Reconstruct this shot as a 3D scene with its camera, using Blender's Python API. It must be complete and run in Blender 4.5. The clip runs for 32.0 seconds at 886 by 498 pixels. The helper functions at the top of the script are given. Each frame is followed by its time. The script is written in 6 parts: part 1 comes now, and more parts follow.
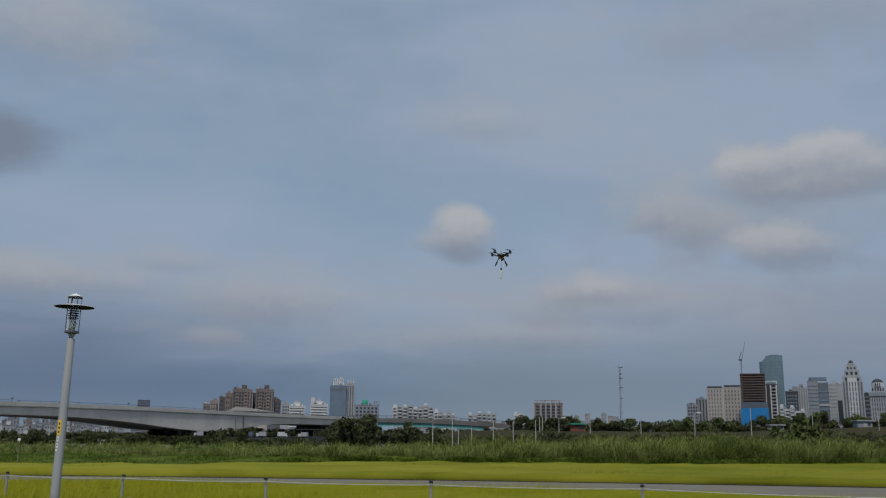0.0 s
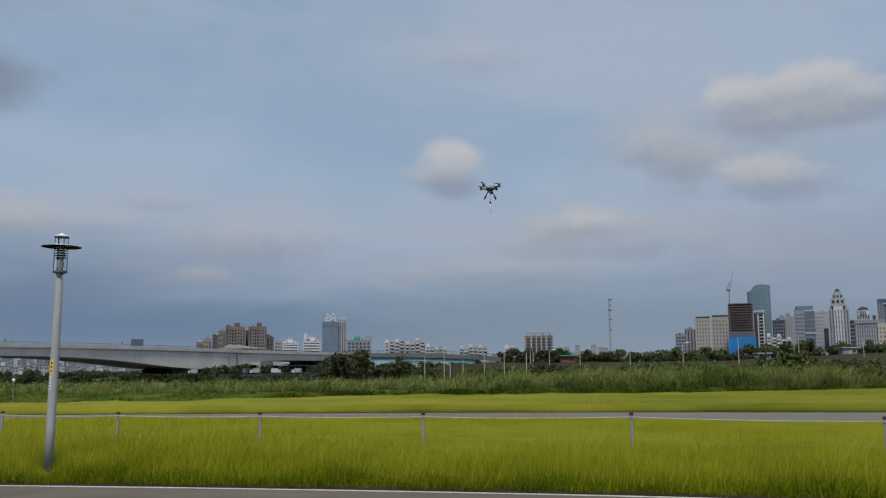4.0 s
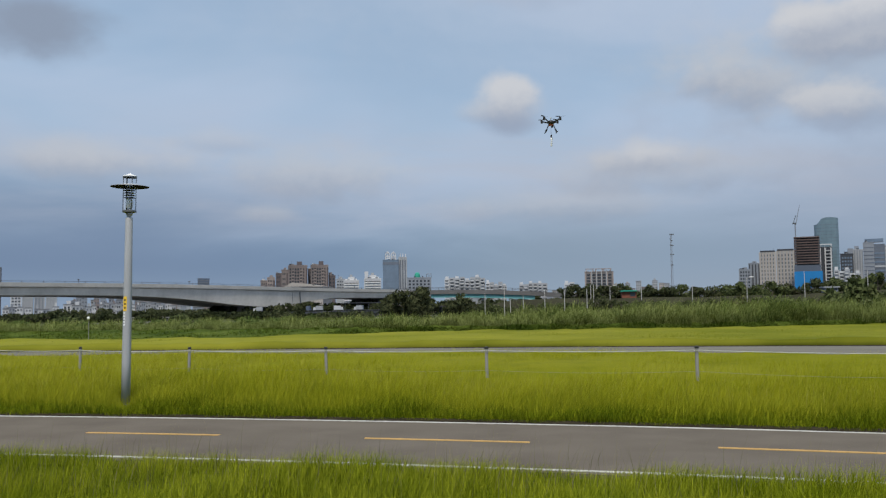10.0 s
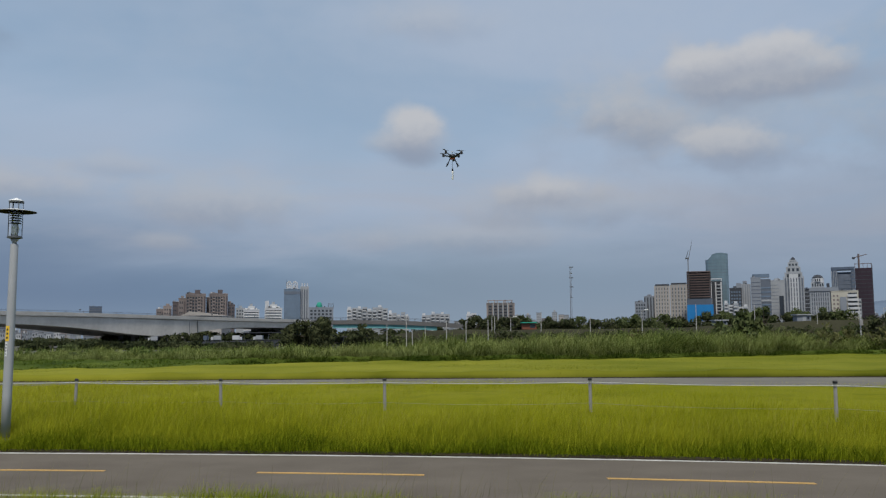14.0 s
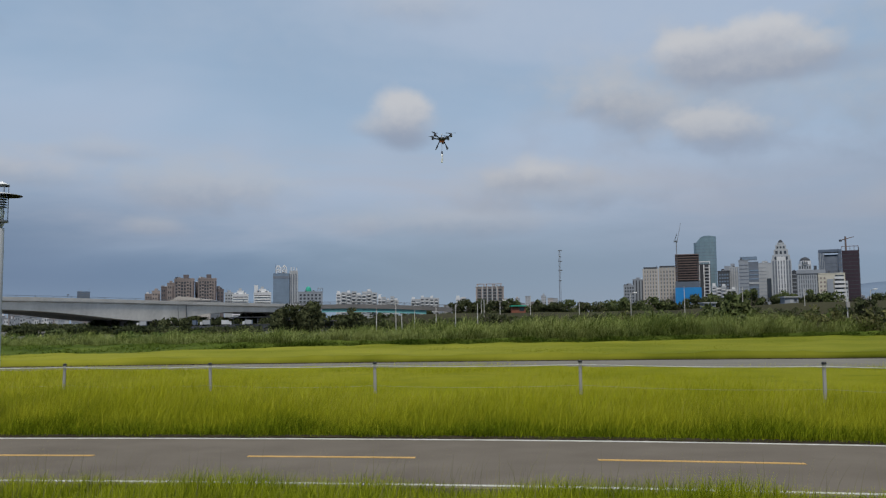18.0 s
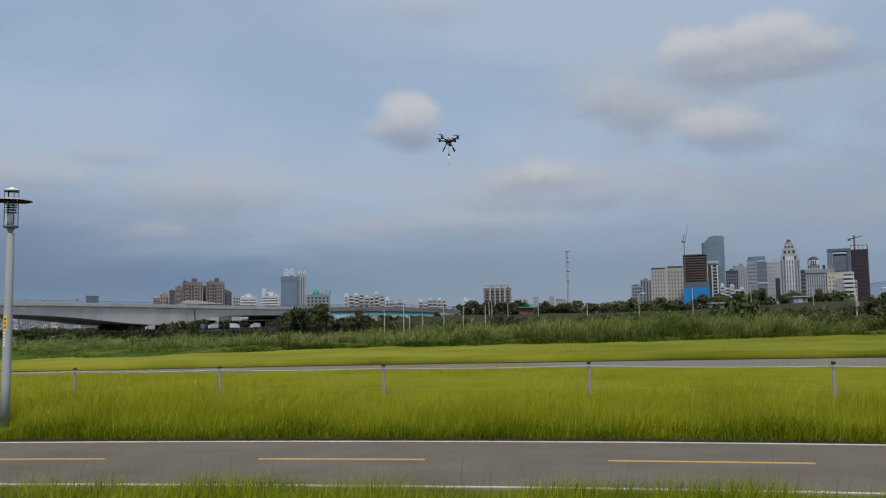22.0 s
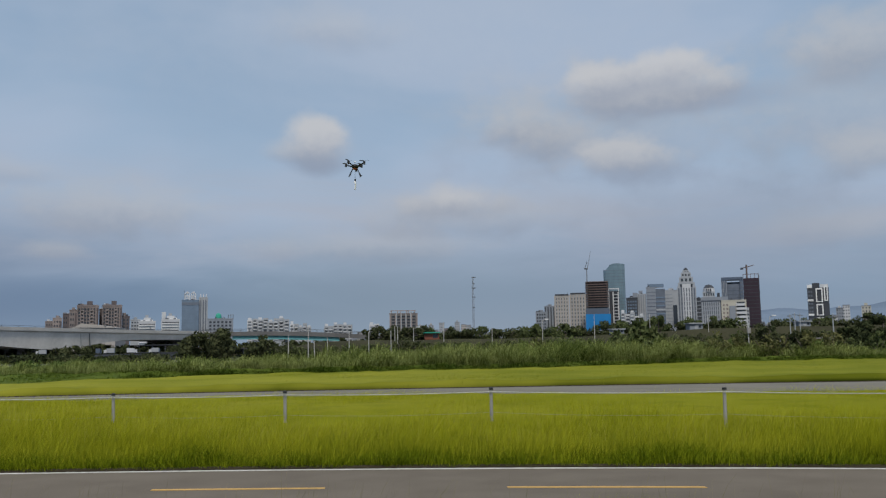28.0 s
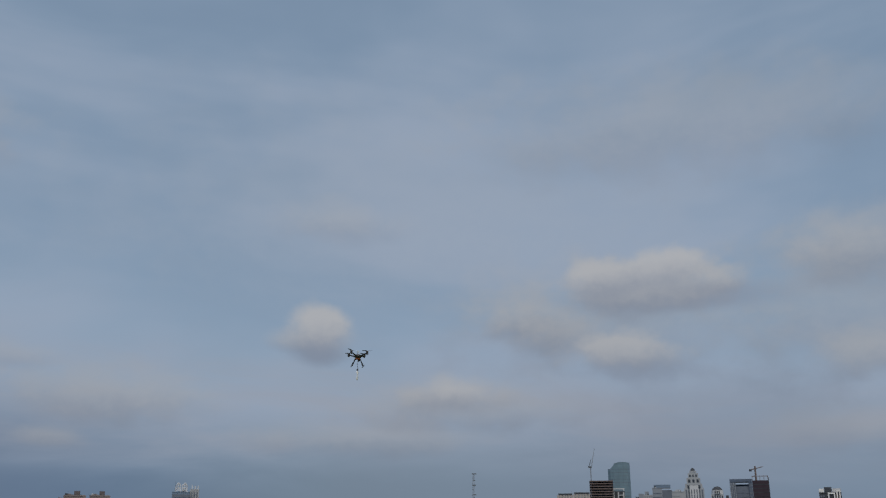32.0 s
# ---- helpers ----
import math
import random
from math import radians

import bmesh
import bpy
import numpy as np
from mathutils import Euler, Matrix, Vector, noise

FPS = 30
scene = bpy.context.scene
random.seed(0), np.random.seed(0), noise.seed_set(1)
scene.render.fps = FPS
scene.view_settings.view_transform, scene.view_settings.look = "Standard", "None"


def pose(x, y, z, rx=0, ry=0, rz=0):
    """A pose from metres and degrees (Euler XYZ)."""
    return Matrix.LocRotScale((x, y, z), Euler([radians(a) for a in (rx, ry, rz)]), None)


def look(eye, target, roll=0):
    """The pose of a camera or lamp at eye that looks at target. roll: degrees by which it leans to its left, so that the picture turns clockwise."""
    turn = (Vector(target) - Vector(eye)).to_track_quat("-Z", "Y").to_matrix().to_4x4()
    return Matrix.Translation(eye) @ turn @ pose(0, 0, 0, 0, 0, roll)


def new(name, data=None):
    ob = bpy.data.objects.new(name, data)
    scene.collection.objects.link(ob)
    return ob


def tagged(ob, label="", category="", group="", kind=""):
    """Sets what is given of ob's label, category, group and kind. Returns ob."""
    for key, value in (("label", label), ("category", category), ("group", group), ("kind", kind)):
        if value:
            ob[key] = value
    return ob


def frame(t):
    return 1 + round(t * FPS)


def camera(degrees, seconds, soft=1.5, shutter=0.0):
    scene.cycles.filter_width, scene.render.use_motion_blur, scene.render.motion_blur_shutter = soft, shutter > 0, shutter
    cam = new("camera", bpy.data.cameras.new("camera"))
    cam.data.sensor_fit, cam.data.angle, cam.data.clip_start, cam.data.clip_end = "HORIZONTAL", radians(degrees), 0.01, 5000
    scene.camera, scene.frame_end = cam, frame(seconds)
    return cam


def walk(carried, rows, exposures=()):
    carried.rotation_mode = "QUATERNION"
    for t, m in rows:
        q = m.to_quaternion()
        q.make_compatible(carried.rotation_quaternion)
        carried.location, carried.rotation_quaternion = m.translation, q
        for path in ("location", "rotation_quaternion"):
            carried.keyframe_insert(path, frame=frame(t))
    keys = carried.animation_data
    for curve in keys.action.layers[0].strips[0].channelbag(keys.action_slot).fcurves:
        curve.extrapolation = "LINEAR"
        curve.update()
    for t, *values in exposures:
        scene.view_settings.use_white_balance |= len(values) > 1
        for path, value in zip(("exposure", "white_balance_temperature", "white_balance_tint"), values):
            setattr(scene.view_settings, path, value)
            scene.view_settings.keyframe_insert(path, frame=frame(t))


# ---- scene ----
cam = camera(52.2, 32.0, soft=1.28)
# seconds, eye x y z, yaw, pitch, roll
ROWS = [
    (0.0, -0.016, -0.063, 1.643, 3.31, 11.86, 0.57),
    (0.5, -0.019, -0.046, 1.640, 2.57, 11.48, 0.42),
    (1.0, -0.016, 0.002, 1.650, 2.21, 11.27, -0.34),
    (1.5, -0.032, 0.029, 1.638, 2.64, 10.07, -0.45),
    (2.0, -0.029, 0.028, 1.632, 3.13, 9.06, -0.38),
    (2.5, -0.013, -0.012, 1.632, 3.39, 8.59, 0.14),
    (3.0, -0.009, -0.030, 1.635, 2.97, 8.26, -0.17),
    (3.5, -0.002, -0.018, 1.628, 2.75, 8.02, -0.34),
    (5.5, -0.016, 0.025, 1.628, 2.47, 6.68, -0.52),
    (6.0, -0.017, 0.036, 1.631, 2.50, 6.35, -0.47),
    (6.5, -0.027, 0.050, 1.634, 2.71, 6.53, -0.73),
    (7.0, -0.034, 0.044, 1.627, 2.90, 6.44, -0.96),
    (7.5, -0.041, 0.035, 1.622, 3.31, 6.12, -1.27),
    (8.0, -0.047, 0.005, 1.622, 4.15, 6.28, -1.33),
    (8.5, -0.056, -0.013, 1.623, 4.94, 6.20, -1.22),
    (9.0, -0.050, 0.012, 1.614, 5.83, 5.96, -0.97),
    (9.5, -0.069, 0.041, 1.589, 6.44, 4.04, -0.96),
    (10.0, -0.061, 0.040, 1.591, 6.43, 3.83, -0.76),
    (10.5, -0.057, 0.020, 1.586, 6.87, 3.30, -0.66),
    (11.0, -0.048, -0.018, 1.595, 6.99, 3.38, -0.47),
    (11.5, -0.054, -0.028, 1.615, 6.74, 5.17, -0.27),
    (12.0, -0.047, -0.026, 1.616, 6.78, 6.01, -0.17),
    (12.5, -0.048, -0.031, 1.614, 6.75, 6.06, -0.15),
    (13.0, -0.029, -0.027, 1.615, 6.32, 5.95, 0.08),
    (13.5, 0.001, -0.048, 1.618, 3.26, 5.80, -0.10),
    (14.0, 0.012, -0.027, 1.613, 0.27, 5.69, -0.47),
    (14.5, 0.006, 0.024, 1.603, -1.09, 5.48, -0.72),
    (16.5, 0.001, 0.027, 1.596, -1.25, 5.08, -1.11),
    (17.0, -0.004, 0.016, 1.601, -1.05, 5.18, -0.95),
    (17.5, -0.003, 0.031, 1.602, -0.77, 5.08, -0.84),
    (18.0, -0.003, 0.029, 1.600, -0.41, 4.66, -0.72),
    (18.5, -0.006, 0.022, 1.595, -0.19, 4.40, -0.74),
    (19.0, 0.000, 0.000, 1.600, -0.00, 4.20, -0.90),
    (19.5, 0.007, 0.005, 1.600, 0.13, 4.19, -0.92),
    (20.0, 0.003, -0.000, 1.599, -0.00, 4.41, -0.88),
    (20.5, -0.002, 0.013, 1.601, -0.40, 4.26, -0.77),
    (21.0, -0.004, 0.016, 1.599, -0.42, 4.26, -0.79),
    (21.5, -0.014, 0.008, 1.601, -0.24, 4.38, -1.01),
    (22.0, -0.014, 0.000, 1.601, 0.05, 4.79, -1.09),
    (22.5, -0.011, -0.001, 1.606, 0.31, 5.11, -1.17),
    (23.0, -0.009, -0.005, 1.607, 0.50, 5.38, -1.21),
    (23.5, -0.013, -0.014, 1.610, 0.57, 5.68, -1.13),
    (24.0, -0.008, -0.038, 1.617, 0.51, 6.09, -0.76),
    (24.5, -0.006, -0.031, 1.614, 0.22, 6.30, -0.75),
    (25.0, -0.007, -0.050, 1.611, -0.30, 6.42, -0.60),
    (25.5, 0.010, -0.056, 1.608, -1.18, 6.56, -0.30),
    (26.0, 0.027, -0.043, 1.607, -2.78, 6.67, -0.25),
    (26.5, 0.033, -0.035, 1.603, -4.56, 6.62, -0.30),
    (28.5, 0.023, -0.027, 1.625, -5.92, 6.22, -0.98),
    (29.0, 0.016, -0.062, 1.628, -5.83, 7.28, -1.05),
    (29.5, 0.008, -0.080, 1.631, -5.75, 9.25, -0.99),
    (30.0, 0.006, -0.049, 1.623, -6.08, 11.32, -0.39),
    (30.5, 0.004, -0.031, 1.618, -5.55, 13.25, -0.07),
    (31.0, 0.002, -0.022, 1.614, -5.38, 15.14, 0.08),
    (31.5, 0.001, -0.016, 1.612, -6.09, 16.65, 0.22),
    (32.0, 0.001, -0.014, 1.610, -5.84, 18.39, 0.18),
]
EXPOSURES = [(0.0, -0.32), (1.1, -0.28), (2.0, -0.15), (3.5, -0.08), (6.0, -0.03), (9.0, -0.05), (9.5, 0.15), (11.0, 0.25), (12.0, 0.05), (14.0, 0.0), (19.0, 0.08), (22.0, 0.05), (26.0, 0.05), (29.0, -0.02), (30.0, -0.20), (31.0, -0.17), (32.0, -0.33)]
walk(cam, [(t, pose(x, y, z, 90 + pitch, 0, yaw) @ pose(0, 0, 0, 0, 0, roll)) for t, x, y, z, yaw, pitch, roll in ROWS], EXPOSURES)

# ---- sky, sun ----
SUN_AZ, SUN_EL = 184.0, 57.0          # compass-like angle from +y towards +x, and height, degrees
world = bpy.data.worlds.new("sky")
scene.world = world
world.use_nodes = True
wt = world.node_tree
wt.nodes.clear()


def wn(kind, **kw):
    n = wt.nodes.new(kind)
    for k, v in kw.items():
        if k == "op":
            n.operation = v
        elif k == "clamp":
            n.use_clamp = v
    return n


def wlink(a, b):
    wt.links.new(a, b)


def wmath(op, a, b=None, c=None, clamp=False):
    n = wn("ShaderNodeMath", op=op, clamp=clamp)
    for i, v in enumerate((a, b, c)):
        if v is None:
            continue
        if isinstance(v, (int, float)):
            n.inputs[i].default_value = v
        else:
            wlink(v, n.inputs[i])
    return n.outputs[0]


def wsmooth(v, lo, hi, a=0.0, b=1.0):
    n = wn("ShaderNodeMapRange")
    n.interpolation_type = "SMOOTHSTEP"
    wlink(v, n.inputs[0])
    for i, x in enumerate((lo, hi, a, b)):
        n.inputs[i + 1].default_value = x
    return n.outputs[0]


def wmix(fac, a, b):
    n = wn("ShaderNodeMix")
    n.data_type = "RGBA"
    for sock, v in ((n.inputs[0], fac), (n.inputs[6], a), (n.inputs[7], b)):
        if isinstance(v, tuple):
            sock.default_value = (*v, 1)
        elif isinstance(v, (int, float)):
            sock.default_value = v
        else:
            wlink(v, sock)
    return n.outputs[2]


coord = wn("ShaderNodeTexCoord")
sep = wn("ShaderNodeSeparateXYZ")
wlink(coord.outputs["Generated"], sep.inputs[0])
DEG = 180 / math.pi
az = wmath("MULTIPLY", wmath("ARCTAN2", sep.outputs[0], sep.outputs[1]), DEG)
el = wmath("MULTIPLY", wmath("ARCSINE", sep.outputs[2]), DEG)


def sky_noise(sx, sy, scale, detail, rough, ofs=0.0, distort=0.0):
    """Noise over azimuth and height, stretched by sx and sy."""
    comb = wn("ShaderNodeCombineXYZ")
    wlink(wmath("MULTIPLY_ADD", az, sx, ofs), comb.inputs[0])
    wlink(wmath("MULTIPLY", el, sy), comb.inputs[1])
    comb.inputs[2].default_value = ofs
    n = wn("ShaderNodeTexNoise")
    wlink(comb.outputs[0], n.inputs["Vector"])
    n.inputs["Scale"].default_value = scale
    n.inputs["Detail"].default_value = detail
    n.inputs["Roughness"].default_value = rough
    n.inputs["Distortion"].default_value = distort
    return n.outputs[0]


nishita = wn("ShaderNodeTexSky")
nishita.sky_type = "NISHITA"
nishita.sun_disc = False
nishita.sun_elevation = radians(SUN_EL)
nishita.sun_rotation = radians(SUN_AZ)
nishita.air_density, nishita.dust_density, nishita.ozone_density = 1.0, 2.2, 1.0
clear = wn("ShaderNodeVectorMath")
clear.operation = "SCALE"
wlink(nishita.outputs[0], clear.inputs[0])
clear.inputs[3].default_value = 0.10

# thin high veil, thicker towards the horizon, with soft streaks
veil = sky_noise(0.035, 0.10, 1.0, 4, 0.55, 3.1, 0.3)
streak = sky_noise(0.05, 0.22, 1.0, 5, 0.55, 7.7, 0.4)
low = wsmooth(el, 22.0, 4.0)
veil_amt = wmath("MULTIPLY_ADD", low, 0.25, wsmooth(veil, 0.30, 0.72, 0.65, 0.95), clamp=True)
high_col = wmix(wsmooth(veil, 0.35, 0.68), (0.318, 0.438, 0.588), (0.366, 0.454, 0.590))
sky = wmix(veil_amt, clear.outputs[0], high_col)
# pale layered cloud band a little above the horizon
band = wmath("MULTIPLY", wsmooth(el, 3.0, 7.0), wsmooth(el, 14.0, 8.0))
band_amt = wmath("MULTIPLY", band, wsmooth(streak, 0.36, 0.66, 0.15, 0.85))
sky = wmix(band_amt, sky, (0.382, 0.415, 0.492))
# slate-blue rain bank along the horizon, heaviest to the north-west
bank = wmath("MULTIPLY", wsmooth(wmath("ADD", el, wmath("MULTIPLY_ADD", streak, 7.0, -3.5)), 8.6, 2.2), wsmooth(az, 30.0, -22.0, 0.66, 1.0))
sky = wmix(bank, sky, wmix(wsmooth(az, 6.0, 22.0), wmix(wsmooth(az, -16.0, 0.0), (0.152, 0.226, 0.334), (0.192, 0.256, 0.334)), (0.166, 0.222, 0.300)))

west = wmath("MULTIPLY", wsmooth(az, -8.0, -27.0), wsmooth(wmath("ADD", el, wmath("MULTIPLY_ADD", streak, 5.0, -2.5)), 10.5, 3.5))
sky = wmix(wmath("MULTIPLY", west, 0.9), sky, (0.152, 0.214, 0.322))

# pale haze low over the city
haze = wsmooth(el, 3.2, 0.3, 0.0, 0.55)
sky = wmix(haze, sky, wmix(wsmooth(az, -14.0, 16.0), (0.250, 0.325, 0.425), (0.270, 0.318, 0.385)))

# separate cumulus clouds: azimuth, height, half width, half height, strength, brightness
puff = sky_noise(1.0, 1.5, 0.30, 3, 0.45, 1.3)
puff_small = sky_noise(1.0, 1.2, 1.7, 5, 0.55, 9.3, 0.3)
puff_fine = sky_noise(1.0, 1.4, 0.7, 5, 0.5, 5.9)


def cumulus(base, a, e, hw, hh, amt, bright, ragged=0.9, shade=False):
    u = wmath("DIVIDE", wmath("SUBTRACT", az, a), hw)
    v = wmath("DIVIDE", wmath("SUBTRACT", el, e), hh)
    # flatter below than above
    v2 = wmath("MULTIPLY", v, wsmooth(v, -0.2, 0.2, 1.25, 0.95))
    d = wmath("SQRT", wmath("ADD", wmath("MULTIPLY", u, u), wmath("MULTIPLY", v2, v2)))
    d = wmath("ADD", d, wmath("MULTIPLY_ADD", puff, -ragged * 1.6, ragged * 0.80))
    d = wmath("ADD", d, wmath("MULTIPLY_ADD", puff_fine, -ragged * 0.45, ragged * 0.225))
    d = wmath("ADD", d, wmath("MULTIPLY_ADD", puff_small, -0.20, 0.10))
    soft = wsmooth(d, 1.50, 0.25)
    if amt >= 0.75 and not shade:
        crisp = wsmooth(d, 1.24, 0.58)
        soft = wmath("MULTIPLY_ADD", wmath("SUBTRACT", crisp, soft), wsmooth(v, -0.2, 0.5), soft)
    mask = wmath("MULTIPLY", soft, amt)
    b = bright
    if shade:
        # the shaded underside, bluish grey
        return wmix(mask, base, (0.285 * b, 0.345 * b, 0.452 * b))
    lit = wsmooth(wmath("ADD", v, wmath("ADD", wmath("MULTIPLY_ADD", puff_fine, 0.6, -0.3), wmath("MULTIPLY_ADD", puff_small, 0.4, -0.2))), -0.95, 0.60)
    col = wmix(lit, (0.298 * b, 0.344 * b, 0.437 * b), (0.540 * b, 0.555 * b, 0.588 * b))
    return wmix(mask, base, col)


# low pale layers
sky = cumulus(sky, 1.0, 18.5, 20.0, 8.0, 0.14, 0.94, 0.8)
sky = cumulus(sky, -14.0, 8.4, 5.2, 1.8, 0.55, 0.82, 0.9)
sky = cumulus(sky, -27.5, 8.9, 5.6, 1.3, 0.62, 0.84, 0.9)
sky = cumulus(sky, -17.5, 5.95, 1.7, 0.65, 0.42, 0.80, 0.7)
sky = cumulus(sky, -20.0, 10.5, 2.4, 0.8, 0.30, 0.84, 0.9)
sky = cumulus(sky, 1.2, 6.3, 7.0, 1.1, 0.40, 0.80, 0.9)
sky = cumulus(sky, 7.5, 8.1, 8.0, 1.3, 0.45, 0.80, 1.0)
sky = cumulus(sky, 6.4, 8.9, 4.0, 1.1, 0.60, 0.84, 1.0)
sky = cumulus(sky, 6.5, 9.2, 1.9, 0.95, 0.74, 0.92, 0.8)
sky = cumulus(sky, 29.5, 6.4, 5.0, 1.3, 0.45, 0.84, 0.9)
# thin high patches
sky = cumulus(sky, -1.0, 19.7, 4.0, 1.3, 0.36, 0.88, 0.9)
sky = cumulus(sky, 22.0, 25.0, 13.0, 3.2, 0.35, 0.82, 0.9)
sky = cumulus(sky, -28.5, 23.2, 6.0, 2.8, 0.55, 0.86, 0.9)
sky = cumulus(sky, -30.8, 16.3, 3.9, 1.7, 0.95, 0.80, 0.8, True)
# eastern group
sky = cumulus(sky, 17.5, 13.4, 10.0, 3.4, 0.40, 0.82, 0.9)
sky = cumulus(sky, 30.0, 13.2, 7.0, 4.5, 0.40, 0.82, 0.9)
sky = cumulus(sky, 22.0, 6.6, 11.0, 3.4, 0.42, 0.86, 0.6, True)
sky = cumulus(sky, 32.0, 16.8, 4.2, 2.4, 0.66, 0.86, 0.8)
sky = cumulus(sky, 32.2, 10.6, 3.2, 1.5, 0.62, 0.84, 0.8)
sky = cumulus(sky, 23.6, 14.7, 4.6, 1.0, 0.50, 0.98, 0.8, True)
sky = cumulus(sky, 11.6, 13.7, 3.2, 1.7, 0.74, 0.84, 0.9)
sky = cumulus(sky, 13.9, 12.6, 2.6, 1.3, 0.45, 0.82, 0.9)
sky = cumulus(sky, 18.4, 10.5, 3.9, 0.8, 0.50, 0.98, 0.7, True)
sky = cumulus(sky, 17.7, 11.5, 3.5, 1.35, 0.84, 0.90, 0.8)
sky = cumulus(sky, 19.5, 14.8, 6.0, 0.9, 0.55, 0.98, 0.7, True)
sky = cumulus(sky, 19.0, 15.55, 5.5, 2.0, 0.88, 0.89, 0.9)
sky = cumulus(sky, 16.2, 16.2, 2.3, 1.2, 0.78, 0.95, 0.6)
sky = cumulus(sky, 20.2, 16.6, 2.8, 1.35, 0.80, 0.97, 0.6)
sky = cumulus(sky, 23.4, 15.7, 1.8, 0.9, 0.60, 0.90, 0.7)
# the small round cloud in the north
sky = cumulus(sky, -2.15, 11.65, 1.75, 0.85, 0.90, 0.94, 0.4, True)
sky = cumulus(sky, -3.7, 12.3, 1.5, 0.75, 0.60, 0.86, 0.5)
sky = cumulus(sky, -2.0, 12.95, 1.95, 1.72, 0.95, 0.94, 0.5)

bg = wn("ShaderNodeBackground")
wlink(sky, bg.inputs[0])
bg.inputs[1].default_value = 1.0
wout = wn("ShaderNodeOutputWorld")
wlink(bg.outputs[0], wout.inputs[0])

sun_data = bpy.data.lights.new("sun", "SUN")
sun_data.energy, sun_data.angle, sun_data.color = 2.9, radians(9.0), (1.0, 0.93, 0.80)
sun = new("sun", sun_data)
sa, se = radians(SUN_AZ), radians(SUN_EL)
sun_way = Vector((math.sin(sa) * math.cos(se), math.cos(sa) * math.cos(se), math.sin(se)))
sun.matrix_world = look(sun_way * 60, (0, 0, 0))

# ---- materials ----
def material(name, col, rough=0.7, metal=0.0, var=0.15, scale=4.0, fine=40.0, bump=0.1, spec=0.4, streak=0.0, rand=0.0, coat=0.0):
    """Base colour with blotches at two scales, fine relief, optional rain streaks and a tint that differs from piece to piece."""
    m = bpy.data.materials.new(name)
    m.use_nodes = True
    nt = m.node_tree
    bsdf = nt.nodes["Principled BSDF"]
    tc = nt.nodes.new("ShaderNodeTexCoord")
    n1 = nt.nodes.new("ShaderNodeTexNoise")
    n1.inputs["Scale"].default_value, n1.inputs["Detail"].default_value = scale, 5
    n2 = nt.nodes.new("ShaderNodeTexNoise")
    n2.inputs["Scale"].default_value, n2.inputs["Detail"].default_value = fine, 3
    nt.links.new(tc.outputs["Object"], n1.inputs["Vector"])
    nt.links.new(tc.outputs["Object"], n2.inputs["Vector"])
    add = nt.nodes.new("ShaderNodeMath")
    add.operation = "MULTIPLY_ADD"
    nt.links.new(n2.outputs[0], add.inputs[0])
    add.inputs[1].default_value = 0.45
    nt.links.new(n1.outputs[0], add.inputs[2])
    val = add.outputs[0]
    if streak:
        mp = nt.nodes.new("ShaderNodeMapping")
        mp.inputs["Scale"].default_value = (scale * 3, scale * 3, scale * 0.12)
        n3 = nt.nodes.new("ShaderNodeTexNoise")
        n3.inputs["Scale"].default_value, n3.inputs["Detail"].default_value = 1.0, 4
        nt.links.new(tc.outputs["Object"], mp.inputs[0])
        nt.links.new(mp.outputs[0], n3.inputs["Vector"])
        a2 = nt.nodes.new("ShaderNodeMath")
        a2.operation = "MULTIPLY_ADD"
        nt.links.new(n3.outputs[0], a2.inputs[0])
        a2.inputs[1].default_value = streak
        nt.links.new(val, a2.inputs[2])
        val = a2.outputs[0]
    if rand:
        oi = nt.nodes.new("ShaderNodeObjectInfo")
        a3 = nt.nodes.new("ShaderNodeMath")
        a3.operation = "MULTIPLY_ADD"
        nt.links.new(oi.outputs["Random"], a3.inputs[0])
        a3.inputs[1].default_value = rand
        nt.links.new(val, a3.inputs[2])
        val = a3.outputs[0]
    mid = 0.725 + 0.5 * streak + 0.5 * rand
    ramp = nt.nodes.new("ShaderNodeMapRange")
    nt.links.new(val, ramp.inputs[0])
    ramp.inputs[1].default_value, ramp.inputs[2].default_value = mid - 0.35 - rand / 2, mid + 0.35 + rand / 2
    mix = nt.nodes.new("ShaderNodeMix")
    mix.data_type = "RGBA"
    nt.links.new(ramp.outputs[0], mix.inputs[0])
    mix.inputs[6].default_value = (*[c * (1 - var) for c in col], 1)
    mix.inputs[7].default_value = (*[min(1, c * (1 + var)) for c in col], 1)
    nt.links.new(mix.outputs[2], bsdf.inputs["Base Color"])
    bsdf.inputs["Roughness"].default_value = rough
    bsdf.inputs["Metallic"].default_value = metal
    bsdf.inputs["Specular IOR Level"].default_value = spec
    if bump:
        b = nt.nodes.new("ShaderNodeBump")
        b.inputs["Strength"].default_value = bump
        b.inputs["Distance"].default_value = 0.02
        nt.links.new(n2.outputs[0], b.inputs["Height"])
        nt.links.new(b.outputs[0], bsdf.inputs["Normal"])
    return m


